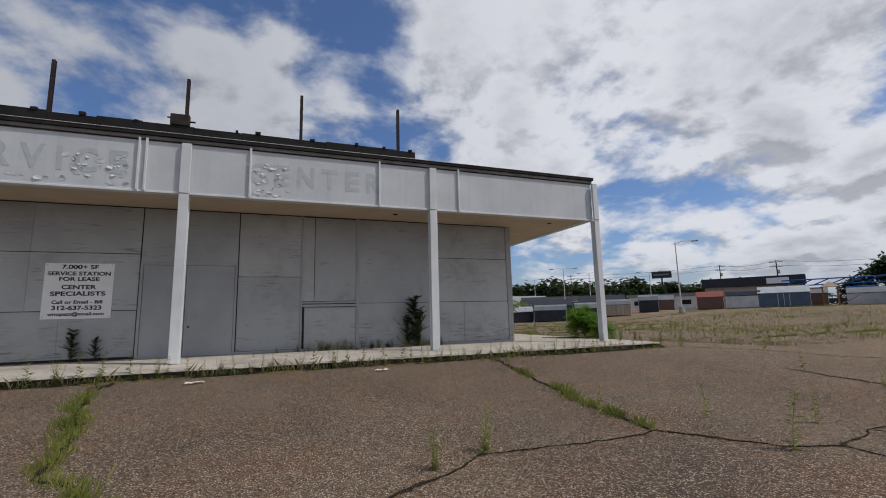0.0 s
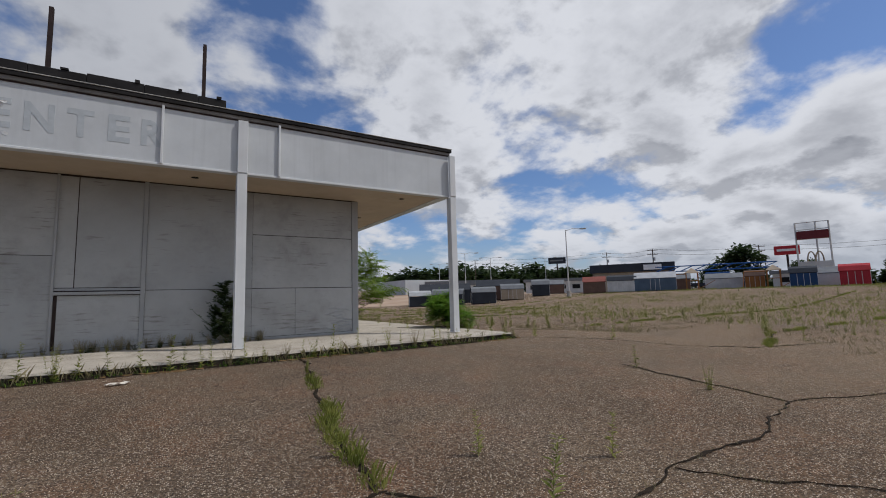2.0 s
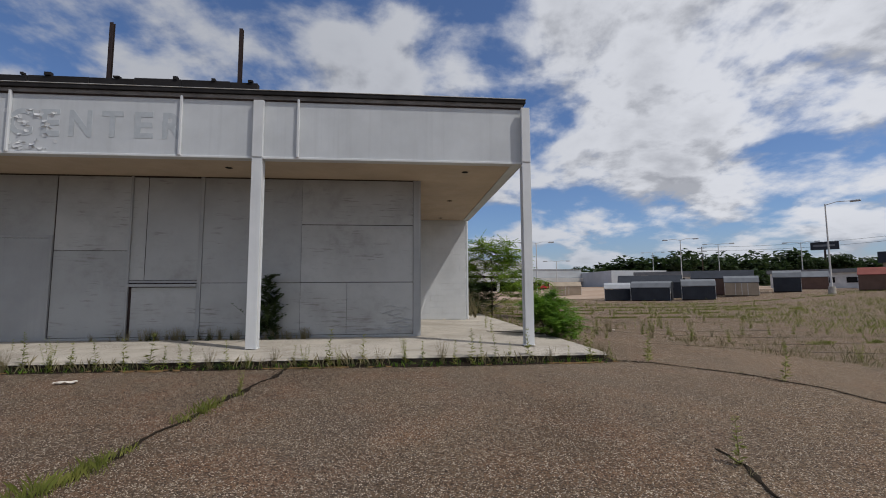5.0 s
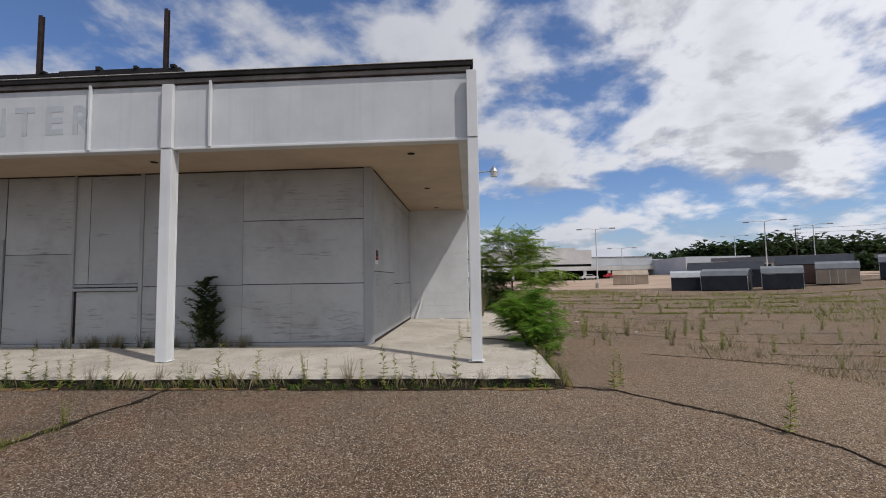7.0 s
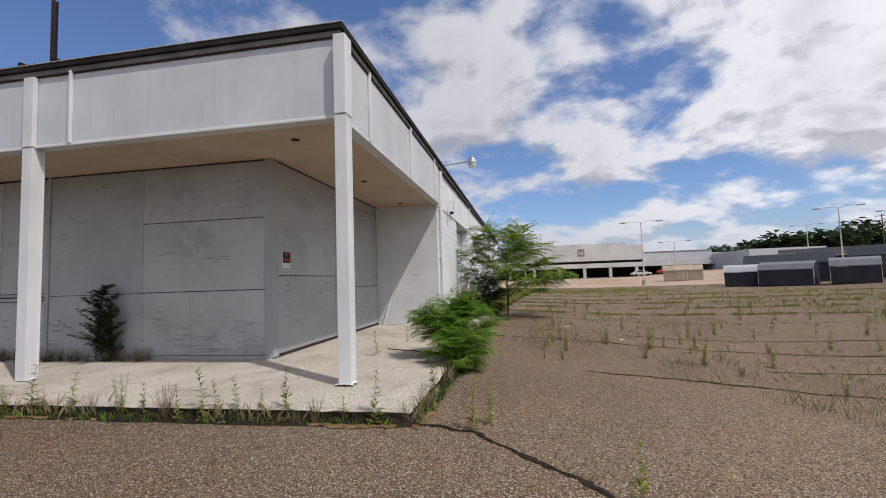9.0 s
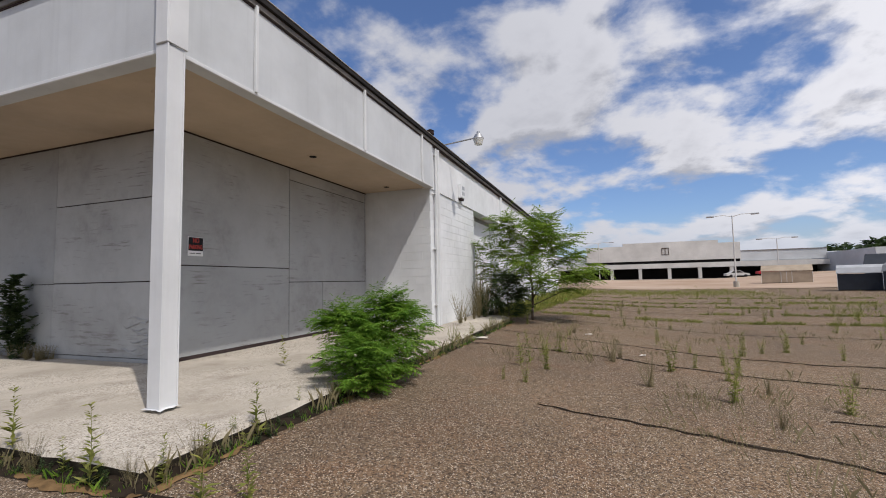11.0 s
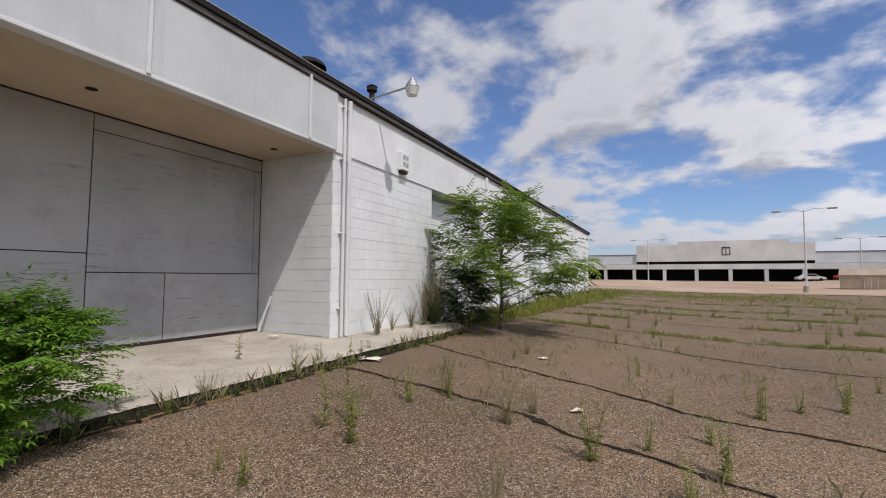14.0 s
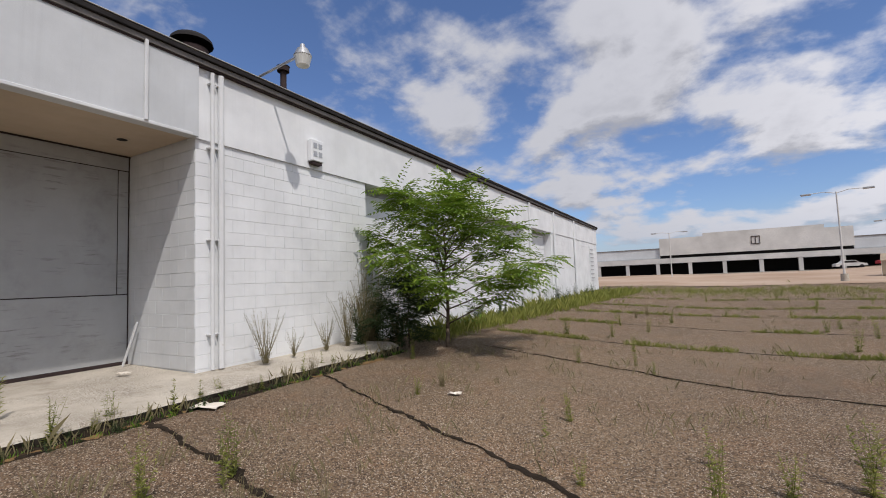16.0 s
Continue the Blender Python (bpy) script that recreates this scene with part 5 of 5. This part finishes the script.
# (x, y, turn, width, depth, height, wall, roof, barn, words)
SHEDS = (
    (24.9, 46.2, -24, 3.0, 2.3, 2.2, "charcoal", "rooflight", True, "charcoal barn-roofed storage shed with white corner trim"),
    (27.2, 42.2, -40, 4.2, 2.5, 2.25, "charcoal", "roofgrey", True, "long charcoal barn-roofed storage shed with white corner trim"),
    (30.6, 38.8, -32, 3.2, 2.4, 2.25, "charcoal", "roofgrey", True, "charcoal barn-roofed storage shed"),
    (36.6, 39.8, -37, 3.2, 2.5, 2.25, "tan", "roofgrey", True, "tan barn-roofed storage shed"),
    (30.0, 47.5, -30, 7.5, 3.0, 3.0, "charcoal", "charcoal", False, "long dark storage shed in the second row"),
    (37.5, 44.0, -40, 6.5, 3.0, 3.0, "brown", "charcoal", False, "long dark brown storage shed in the second row"),
    (27.0, 70.0, -18, 5.4, 3.0, 2.4, "tan", "tan", False, "pale tan storage shed on the dirt lot"),
    (43.5, 41.0, -44, 2.6, 2.6, 2.5, "charcoal", "roofgrey", True, "small charcoal storage shed"),
    (47.8, 34.3, -52, 3.1, 3.0, 2.4, "brown", "roofred", False, "brown storage shed with a red metal roof"),
    (50.0, 31.2, -55, 3.8, 3.0, 2.4, "pale", "charcoal", True, "white storage shed with a dark roof"),
    (52.4, 27.6, -58, 5.2, 3.2, 2.6, "slate", "rooflight", False, "large slate-blue storage shed with a grey metal roof"),
    (63.6, 23.9, -64, 4.6, 3.2, 2.3, "pale", "roofgrey", False, "long pale grey storage shed"),
    (59.5, 28.5, -62, 3.5, 3.0, 2.5, "brown", "roofgrey", False, "brown storage shed behind a playset"),
    (62.4, 19.3, -68, 2.2, 2.6, 2.4, "orange", "brown", True, "small orange-brown wooden shed"),
    (57.6, 12.2, -71, 2.5, 2.6, 2.4, "navy", "charcoal", True, "dark blue barn-roofed shed with white trim"),
    (64.0, 11.2, -74, 4.2, 3.0, 2.4, "cream", "roofgrey", False, "cream portable building with dark windows"),
    (58.8, 7.9, -75, 2.5, 2.6, 2.4, "crimson", "crimson", True, "bright red barn-roofed shed"),
    (57.7, 53.0, -46, 4.4, 3.0, 2.3, "maroon", "maroon", False, "maroon metal-sided storage shed"),
    (50.0, 57.0, -40, 3.2, 3.0, 2.4, "tan", "brown", False, "tan storage shed with pale doors"),
    (53.0, 47.0, -46, 3.0, 3.0, 2.4, "brown", "roofgrey", False, "plain brown wooden storage shed"),
    (44.0, 54.0, -38, 4.5, 3.0, 2.4, "pale", "rooflight", False, "pale storage shed far across the lot"),
    (66.0, 33.0, -62, 5.0, 3.2, 2.6, "charcoal", "roofgrey", False, "dark storage shed at the back of the row"),
)
for x, y, rz, w, d, h, a, b, barn, words in SHEDS:
    shed(x, y, rz, w, d, h, C.get(a) or M[a], C[b], barn, words, a not in ("charcoal", "brown"))


def playset(x, y, rz):
    p = empty("playset", (x, y, ground_z(x, y)), rz)
    for sx in (-0.7, 0.7):
        for sy in (-0.7, 0.7):
            box("post", sx - 0.06, sx + 0.06, sy - 0.06, sy + 0.06, 0, 2.3, C["orange"], p)
    box("deck", -0.8, 0.8, -0.8, 0.8, 1.2, 1.28, C["orange"], p)
    raw("roof", [(-0.9, -0.9, 2.3), (0.9, -0.9, 2.3), (0.9, 0.9, 2.3), (-0.9, 0.9, 2.3), (0, 0, 3.0)], [(0, 1, 4), (1, 2, 4), (2, 3, 4), (3, 0, 4), (3, 2, 1, 0)], C["tan"], p)
    bm = bmesh.new()
    add_box(bm, -0.3, 0.3, -0.03, 0.03, 0, 2.3, 0, pose(1.6, 0, 0.6, 0, 60, 0) @ pose(0, 0, -1.1, 0, 0, 90))
    part("slide", bm, C["orange"], p)
    tube("swing_beam", [(-0.7, 0, 2.2), (-3.2, 0, 2.2)], 0.06, C["orange"], p)
    tube("leg", [(-3.2, 0, 2.2), (-3.4, -0.9, 0)], 0.05, C["orange"], p)
    tube("leg", [(-3.2, 0, 2.2), (-3.4, 0.9, 0)], 0.05, C["orange"], p)
    tagged(p, "wooden climbing frame with slide and swing beam", "playset", "playsets")


playset(55.0, 23.8, -60)
playset(61.0, 16.5, -66)


def lot_lamp(x, y, height, rz, double, base):
    l = empty("lot_lamp", (x, y, ground_z(x, y)), rz)
    bm = bmesh.new()
    add_tube(bm, (0, 0, 0.02), (0, 0, height), 0.10, 0.06, 10)
    part("pole", bm, M["cream"], l)
    if base:
        bm = bmesh.new()
        add_tube(bm, (0, 0, -0.05), (0, 0, 0.75), 0.34, 0.30, 14)
        part("base", bm, M["concrete"], l)
    for s in ((-1, 1) if double else (1,)):
        tube("arm", [(0, 0, height - 0.15), (s * 0.9, 0, height + 0.1), (s * 2.0, 0, height + 0.05)], 0.035, M["cream"], l, n=6)
        bm = bmesh.new()
        add_box(bm, -0.42, 0.42, -0.17, 0.17, -0.09, 0.09, 0.05, pose(s * 2.3, 0, height + 0.02))
        part("lamp_head", bm, M["zinc"], l)
    tagged(l, "tall pale parking lot lamp with %s" % ("two arms" if double else "a single arm"), "street lamp", "parking lot lamps")


for x, y, h, rz, dbl, base in ((40.9, 33.0, 9.2, -48, False, True), (18.6, 59.4, 8.7, -13, True, True), (2.8, 85.6, 7.3, 0, True, False), (29.9, 82.2, 6.6, -17, True, False), (60.0, 74.0, 8.6, -38, True, False),
                               (44.5, 62.5, 8.5, -36, True, False), (70.0, 66.0, 8.3, -46, True, False), (60.5, 98.0, 8.5, -32, True, False)):
    lot_lamp(x, y, h, rz, dbl, base)


def utility_pole(x, y, z, h, rz):
    u = empty("utility_pole", (x, y, ground_z(x, y)), rz)
    bm = bmesh.new()
    add_tube(bm, (0, 0, 0), (0, 0, h), 0.17, 0.11, 8)
    part("pole", bm, M["bark"], u)
    for zz in (h - 0.5, h - 1.6):
        box("crossarm", -1.3, 1.3, -0.06, 0.06, zz, zz + 0.13, M["bark"], u)
        for sx in (-1.2, -0.5, 0.5, 1.2):
            tube("insulator", [(sx, 0, zz + 0.13), (sx, 0, zz + 0.36)], 0.045, M["zinc"], u, n=6)
    bm = bmesh.new()
    add_tube(bm, (0.35, 0, h - 3.2), (0.35, 0, h - 2.3), 0.25, 0.25, 10)
    part("transformer", bm, M["zinc"], u)
    tagged(u, "dark wooden utility pole with crossarms", "utility pole", "utility poles")


POLES = ((112.5, 81.2, 12.0), (103.1, 59.7, 11.0), (122.8, 43.0, 11.0), (140.0, 10.0, 11.0), (88.0, 118.0, 12.0))
for x, y, h in POLES:
    utility_pole(x, y, 0, h, -58)
for dz in (0.4, 1.5):
    verts, faces = [], []
    bm = bmesh.new()
    order = sorted(POLES, key=lambda p: -p[1])
    for a, b in zip(order, order[1:]):
        A, B = Vector((a[0], a[1], ground_z(*a[:2]) + a[2] - dz + 0.35)), Vector((b[0], b[1], ground_z(*b[:2]) + b[2] - dz + 0.35))
        prev = A
        for i in range(1, 9):
            u = i / 8
            p = A.lerp(B, u) - Vector((0, 0, 1.6 * 4 * u * (1 - u) * 0.5))
            add_tube(bm, prev, p, 0.03, 0.03, 4)
            prev = p
    tagged(part("power_line", bm, M["roof"]), "sagging dark power line between the poles", "cable", "power lines")

# the mall
MY = 113.0
mall = empty("mall_building", (0, MY, ground_z(10, MY) + 0.05))
box("rear_block", -60, 62, 6.0, 40, -0.5, 5.6, M["mallgrey"], mall)
box("wing_wall", -60, -0.4, 0.0, 0.6, 3.9, 5.9, M["mallgrey"], mall)
box("wing_wall", 32.2, 48, 0.0, 0.6, 3.9, 6.0, M["mallgrey"], mall)
box("canopy_band", -60, 48, -1.0, 0.0, 2.65, 3.75, M["cream"], mall, "pale band over the covered walk")
box("wing_coping", -60, -0.4, -0.1, 0.7, 5.9, 6.1, M["cap"], mall)
box("wing_coping", 32.2, 48, -0.1, 0.7, 6.0, 6.2, M["cap"], mall)
# near-black box added as the shade between canopy band and sign wall
box("shadow_gap", -0.4, 32.2, 0.2, 0.6, 3.75, 4.4, M["dark"], mall)
box("sign_wall", -0.4, 32.2, -0.6, 1.2, 4.4, 8.1, M["cream"], mall, "high cream wall where a store sign hung")
box("sign_wall_step", 8.0, 28.0, -0.55, 1.15, 8.1, 8.75, M["cream"], mall)
box("store_back", -60, 48, 5.4, 5.9, -0.5, 2.65, M["dark"], mall, "dark shop fronts under the canopy")
box("walk_roof", -60, 48, 0.02, 5.4, 2.66, 2.80, M["dark"], mall)
for i in range(17):
    x = -57.2 + i * 6.25
    box("pillar", x - 0.35, x + 0.35, -0.9, -0.2, -0.5, 2.65, M["cream"], mall)
box("plinth", -60, 48, -1.2, 5.4, -0.6, 0.12, M["concrete"], mall)
for a in ((16.4, 17.9, 7.45, 7.6), (16.4, 17.9, 6.0, 6.1), (16.4, 16.5, 6.0, 7.6), (17.8, 17.9, 6.0, 7.6), (17.1, 17.2, 6.0, 7.6)):
    box("sign_frame", a[0], a[1], -0.72, -0.62, a[2] - 0.2, a[3] - 0.2, M["rust"], mall)
box("east_block", 48, 62, -18.0, 6, -0.5, 5.1, M["mallgrey"], mall, "pale plain projecting block")
tagged(mall, "long pale closed mall with dark arcade and cream sign wall", "building")


def car(x, y, rz, color, label):
    c = empty("car", (x, y, ground_z(x, y) + 0.05), rz)
    prof = [(-2.2, 0.35), (-2.2, 0.8), (-1.5, 0.92), (-0.9, 1.38), (0.5, 1.40), (1.15, 0.95), (2.1, 0.78), (2.2, 0.4)]
    n = len(prof)
    v = [(a, -0.85, b) for a, b in prof] + [(a, 0.85, b) for a, b in prof]
    raw("body", v, [tuple(range(n)), tuple(range(2 * n - 1, n - 1, -1))] + [(i, n + i, n + (i + 1) % n, (i + 1) % n) for i in range(n)], color, c)
    raw("side_window", [(-1.3, -0.86, 0.95), (-0.85, -0.86, 1.3), (0.45, -0.86, 1.32), (0.95, -0.86, 0.95)], [(0, 3, 2, 1)], M["dark"], c)
    for sx in (-1.35, 1.35):
        for sy in (-0.8, 0.8):
            bm = bmesh.new()
            add_tube(bm, (sx, sy - 0.09, 0.31), (sx, sy + 0.09, 0.31), 0.31, 0.31, 14)
            part("wheel", bm, M["roof"], c)
    tagged(c, label, "car", "parked cars")


car(34.8, 103.5, 4, C["crimson"], "red sedan parked before the mall arcade")
car(29.8, 106.5, 6, C["pale"], "white sedan parked before the mall arcade")

# low restaurant, tower sign, billboards, boom truck
rest = empty("restaurant", (84.0, 53.0, ground_z(84, 53)), -57)
box("wall", -8, 8, -5, 5, 0, 4.2, C["tan"], rest)
box("roof_fascia", -8.5, 8.5, -5.5, 5.5, 4.2, 6.0, C["charcoal"], rest)
box("name_board", 2.5, 6.0, -5.62, -5.52, 4.5, 5.6, M["signwhite"], rest)
tagged(rest, "low restaurant with a dark mansard roof", "building")
for bx, by, bw, bh, mat, rz, words in ((70, 62, 14, 4.2, "pale", -50, "low pale warehouse behind the sheds"), (92, 22, 12, 4.0, "cream", -72, "low cream roadside building"), (60, 84, 20, 4.4, "mallgrey", -36, "long low grey building"),
                                       (104, 70, 24, 5.0, "roofgrey", -56, "dark-roofed building along the road"), (52, 72, 12, 3.4, "pale", -36, "low pale roadside store building")):
    lb = empty("low_building", (bx, by, ground_z(bx, by)), rz)
    box("wall", -bw / 2, bw / 2, -4, 4, 0, bh * 0.6, M.get(mat) or C[mat], lb)
    box("roof", -bw / 2 - 0.4, bw / 2 + 0.4, -4.4, 4.4, bh * 0.6, bh * 0.75, C["roofgrey"], lb)
    for k in range(int(bw // 3)):
        box("window", -bw / 2 + 1 + k * 3, -bw / 2 + 2.6 + k * 3, -4.06, -4.003, 0.9, 1.8, M["dark"], lb)
    tagged(lb, words, "building")
ts = empty("tower_sign", (107.5, 26.8, ground_z(107, 27)), -72)
for sx in (-2.7, 0.6, 2.7):
    tube("pole", [(sx, 0, 0), (sx, 0, 13.4)], 0.16, M["cream"], ts)
for zz in (13.3, 11.8, 9.8):
    box("rail", -2.8, 2.8, -0.08, 0.08, zz, zz + 0.14, M["cream"], ts)
box("upper_board", -2.6, 2.6, -0.3, -0.1, 9.9, 11.6, C["maroon"], ts, "faded maroon sign board")
box("lower_board", -2.6, 2.9, -0.3, -0.1, 2.6, 5.2, M["cream"], ts, "cream sign board")
for sx in (-0.55, 0.75):
    pts = [(sx + 0.65 * math.cos(a), -0.42, 5.2 + 2.0 * math.sin(a)) for a in [math.pi * i / 10 for i in range(11)]]
    tube("arch", pts, 0.13, C["tan"], ts, "yellow arch emblem")
tagged(ts, "tall steel sign tower with faded boards", "sign tower")
for x, y, rz, z0, w, h, mat, words in ((111.0, 32.8, -69, 7.2, 4.6, 2.0, "crimson", "red roadside billboard on a pole"), (102.6, 92.9, -47, 9.0, 5.5, 2.0, "charcoal", "dark billboard on a pole")):
    bb = empty("billboard", (x, y, ground_z(x, y)), rz)
    tube("pole", [(0, 0, 0), (0, 0, z0)], 0.22, M["rust"], bb)
    box("board", -w / 2, w / 2, -0.25, 0.25, z0, z0 + h, C[mat], bb, bevel=0.05)
    box("lettering_bar", -w / 2 + 0.5, w / 2 - 0.8, -0.28, -0.255, z0 + h * 0.4, z0 + h * 0.65, M["signwhite"] if mat == "crimson" else C["roofgrey"], bb)
    tagged(bb, words, "billboard", "billboards")
bt = empty("crane_truck", (82.5, 34.5, ground_z(82, 34)), -63)
box("chassis", -7, 7, -1.2, 1.2, 0.7, 1.3, C["charcoal"], bt)
box("cab", 5.0, 7.4, -1.2, 1.2, 1.3, 3.2, C["pale"], bt, bevel=0.1)
box("deck_house", -1.5, 2.5, -1.3, 1.3, 1.3, 3.2, C["boomblue"], bt, bevel=0.1)
bm = bmesh.new()
for k in range(9):
    x0, x1 = -10 + k * 2.2, -10 + (k + 1) * 2.2
    for sy in (-0.5, 0.5):
        add_tube(bm, (x0, sy, 3.7), (x1, sy, 3.7), 0.09, 0.09, 5)
        add_tube(bm, (x0, sy, 4.7), (x1, sy, 4.7), 0.09, 0.09, 5)
        add_tube(bm, (x0, sy, 3.7), (x1, sy, 4.7), 0.07, 0.07, 5)
part("boom", bm, C["boomblue"], bt, "blue lattice boom laid level")
for sx in (-6, -4.6, 3, 6):
    for sy in (-1.1, 1.1):
        bm = bmesh.new()
        add_tube(bm, (sx, sy - 0.2, 0.5), (sx, sy + 0.2, 0.5), 0.5, 0.5, 14)
        part("wheel", bm, M["roof"], bt)
tagged(bt, "blue crane truck with its lattice boom lowered", "truck")


# ---- far trees ----
def far_tree(x, y, h, r, seed, name="tree"):
    rng = random.Random(seed)
    t = empty(name, (x, y, ground_z(x, y)))
    bm = bmesh.new()
    add_tube(bm, (0, 0, 0), (0, 0, h * 0.55), r * 0.09, r * 0.05, 7)
    for k in range(5):
        a = k * 1.3 + rng.random()
        add_tube(bm, (0, 0, h * (0.3 + 0.05 * k)), (math.cos(a) * r * 0.6, math.sin(a) * r * 0.6, h * (0.6 + 0.05 * k)), r * 0.035, r * 0.015, 5)
    part("trunk", bm, M["bark"], t)
    verts, faces = [], []
    for c in range(22):
        a, u = rng.uniform(0, 6.283), rng.random() ** 0.5
        zz = h * rng.uniform(0.38, 0.95)
        rr = r * u * (1.0 - 0.55 * max(0, (zz / h - 0.55) / 0.45))
        cx, cy, cr = rr * math.cos(a), rr * math.sin(a), r * rng.uniform(0.22, 0.40)
        for q in range(80):
            d = Vector((rng.gauss(0, 1), rng.gauss(0, 1), rng.gauss(0, 0.8))).normalized()
            p = Vector((cx, cy, zz)) + d * cr * rng.uniform(0.6, 1.08)
            leaf_quad(verts, faces, p, Vector((rng.gauss(0, 1), rng.gauss(0, 1), rng.gauss(0, 0.6))), Vector((0, 0, 1)), r * 0.19, r * 0.14)
    raw("crown", verts, faces, M["far_leaf"], t)
    return tagged(t, "dark green broad tree in the distance", "tree", "distant trees")


k1 = far_tree(112.0, 42.0, 9.5, 5.6, 1)
for i, (x, y, s) in enumerate(((118, 52, 0.6), (124, 34, 0.6), (70, 100, 0.7), (84, 104, 0.6), (94, 88, 0.6), (122, 70, 0.5), (112, 98, 0.75), (104, 108, 0.6), (130, 18, 0.7))):
    c = copy_thing(k1, pose(x, y, ground_z(x, y), 0, 0, 70 * i))
    c.scale = (s, s, s * 1.05)
# the wooded hill and the tree line, one mass of clumps
rng = random.Random(15)
verts, faces = [], []
clumps = []
for i in range(230):
    u = rng.random()
    x = 78 + 190 * u
    y = 268 - 95 * u + rng.uniform(-14, 14)
    top = 3 + 11.5 * smooth(78, 140, x) - 3.5 * smooth(190, 260, x) + rng.uniform(-1.5, 2.0)
    clumps.append((x, y, top * rng.uniform(0.35, 1.0), rng.uniform(4.0, 7.5)))
for i in range(170):
    u = rng.random()
    x = -10 + 130 * u
    y = 175 - 40 * u + rng.uniform(-8, 8)
    if x < 44:
        continue
    clumps.append((x, y, rng.uniform(1.0, 4.6), rng.uniform(2.2, 4.0)))
for i in range(110):
    u = rng.random()
    clumps.append((125 + 70 * u, 115 - 130 * u + rng.uniform(-5, 5), rng.uniform(1.0, 4.0), rng.uniform(2.0, 3.6)))
for cx, cy, cz, cr in clumps:
    for q in range(110):
        d = Vector((rng.gauss(0, 1), rng.gauss(0, 1), rng.gauss(0, 0.8))).normalized()
        p = Vector((cx, cy, cz)) + d * cr * rng.uniform(0.75, 1.05)
        leaf_quad(verts, faces, p, Vector((rng.gauss(0, 1), rng.gauss(0, 1), rng.gauss(0, 0.5))), Vector((0, 0, 1)), cr * 0.5, cr * 0.46)
tagged(raw("far_woods", verts, faces, M["far_leaf"]), "dark green wooded hill and tree line on the horizon", "woods", kind="stuff")
rows = [sheet("far_hill", [60 + 10 * i for i in range(24)], [175 + 8 * i for i in range(14)], lambda x, y: -3 + 13 * smooth(78, 140, x) * max(0.0, 1 - abs(y - (285 - 0.5 * (x - 78))) / 40), M["far_leaf"])]
tagged(rows[0], "wooded rise behind the mall", "hill", kind="structure")

# ---- painted concrete blocks ----
BW, BH, J = 0.4064, 0.2032, 0.004
cache = {}


def block_mesh(w, h, t):
    key = (round(w, 3), round(h, 3))
    if key not in cache:
        bm = bmesh.new()
        add_box(bm, 0, w, -t, 0, 0, h)
        top_edges = [e for e in bm.edges if all(v.co.y < -t + 1e-5 for v in e.verts)]
        bmesh.ops.bevel(bm, geom=top_edges, offset=0.003, segments=1, affect="EDGES")
        me = bpy.data.meshes.new("block")
        bm.to_mesh(me)
        bm.free()
        me.materials.append(M["white"])
        cache[key] = me
    return cache[key]


rb = random.Random(3)


def lay_blocks(parent, length, place, z0, z1, t=0.010):
    course, z = 0, z0
    while z < z1 - 0.04:
        h = min(BH, z1 - z) - J
        u = -BW / 2 if course % 2 else 0.0
        while u < length - 0.02:
            a, b = max(0.0, u), min(length, u + BW)
            if b - a > 0.05:
                ob = new("block", block_mesh(b - a - 0.0015, h, t))
                ob.parent = parent
                ob.material_slots[0].link = "OBJECT"
                ob.material_slots[0].material = parent.data.materials[0]
                ob.matrix_basis = place(a + 0.00075, z + J / 2, rb.uniform(-0.0015, 0.0015))
            u += BW
        z += BH
        course += 1


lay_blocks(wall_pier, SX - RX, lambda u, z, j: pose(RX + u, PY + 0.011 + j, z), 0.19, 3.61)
lay_blocks(wall_east, 11.05 - PY - 0.01, lambda u, z, j: pose(SX - 0.011 + j, PY + 0.005 + u, z, 0, 0, 90), 0.0, 3.60)
# the rest of the courses further along the wall, joined
verts, faces = [], []
for a, b in ((14.6, 16.4), (21.7, 22.45), (25.75, END)):
    z, course = -0.2, 0
    while z < 3.5:
        u = a - (BW / 2 if course % 2 else 0)
        while u < b:
            p, q = max(a, u) + J / 2, min(b, u + BW) - J / 2
            if q - p > 0.04:
                i, x0, x1, zt = len(verts), SX - 0.012, SX - 0.002 + rb.uniform(-0.001, 0.001), min(z + BH, 3.6) - J / 2
                verts += [(x0, p, z + J / 2), (x0, q, z + J / 2), (x0, q, zt), (x0, p, zt), (x1, p + 0.004, z + J / 2 + 0.004), (x1, q - 0.004, z + J / 2 + 0.004), (x1, q - 0.004, zt - 0.004), (x1, p + 0.004, zt - 0.004)]
                faces += [(i + 4, i + 5, i + 6, i + 7), (i, i + 1, i + 5, i + 4), (i + 1, i + 2, i + 6, i + 5), (i + 2, i + 3, i + 7, i + 6), (i + 3, i, i + 4, i + 7)]
            u += BW
        z += BH
        course += 1
tagged(raw("blocks", verts, faces, M["white"], wall_east), kind="stuff")
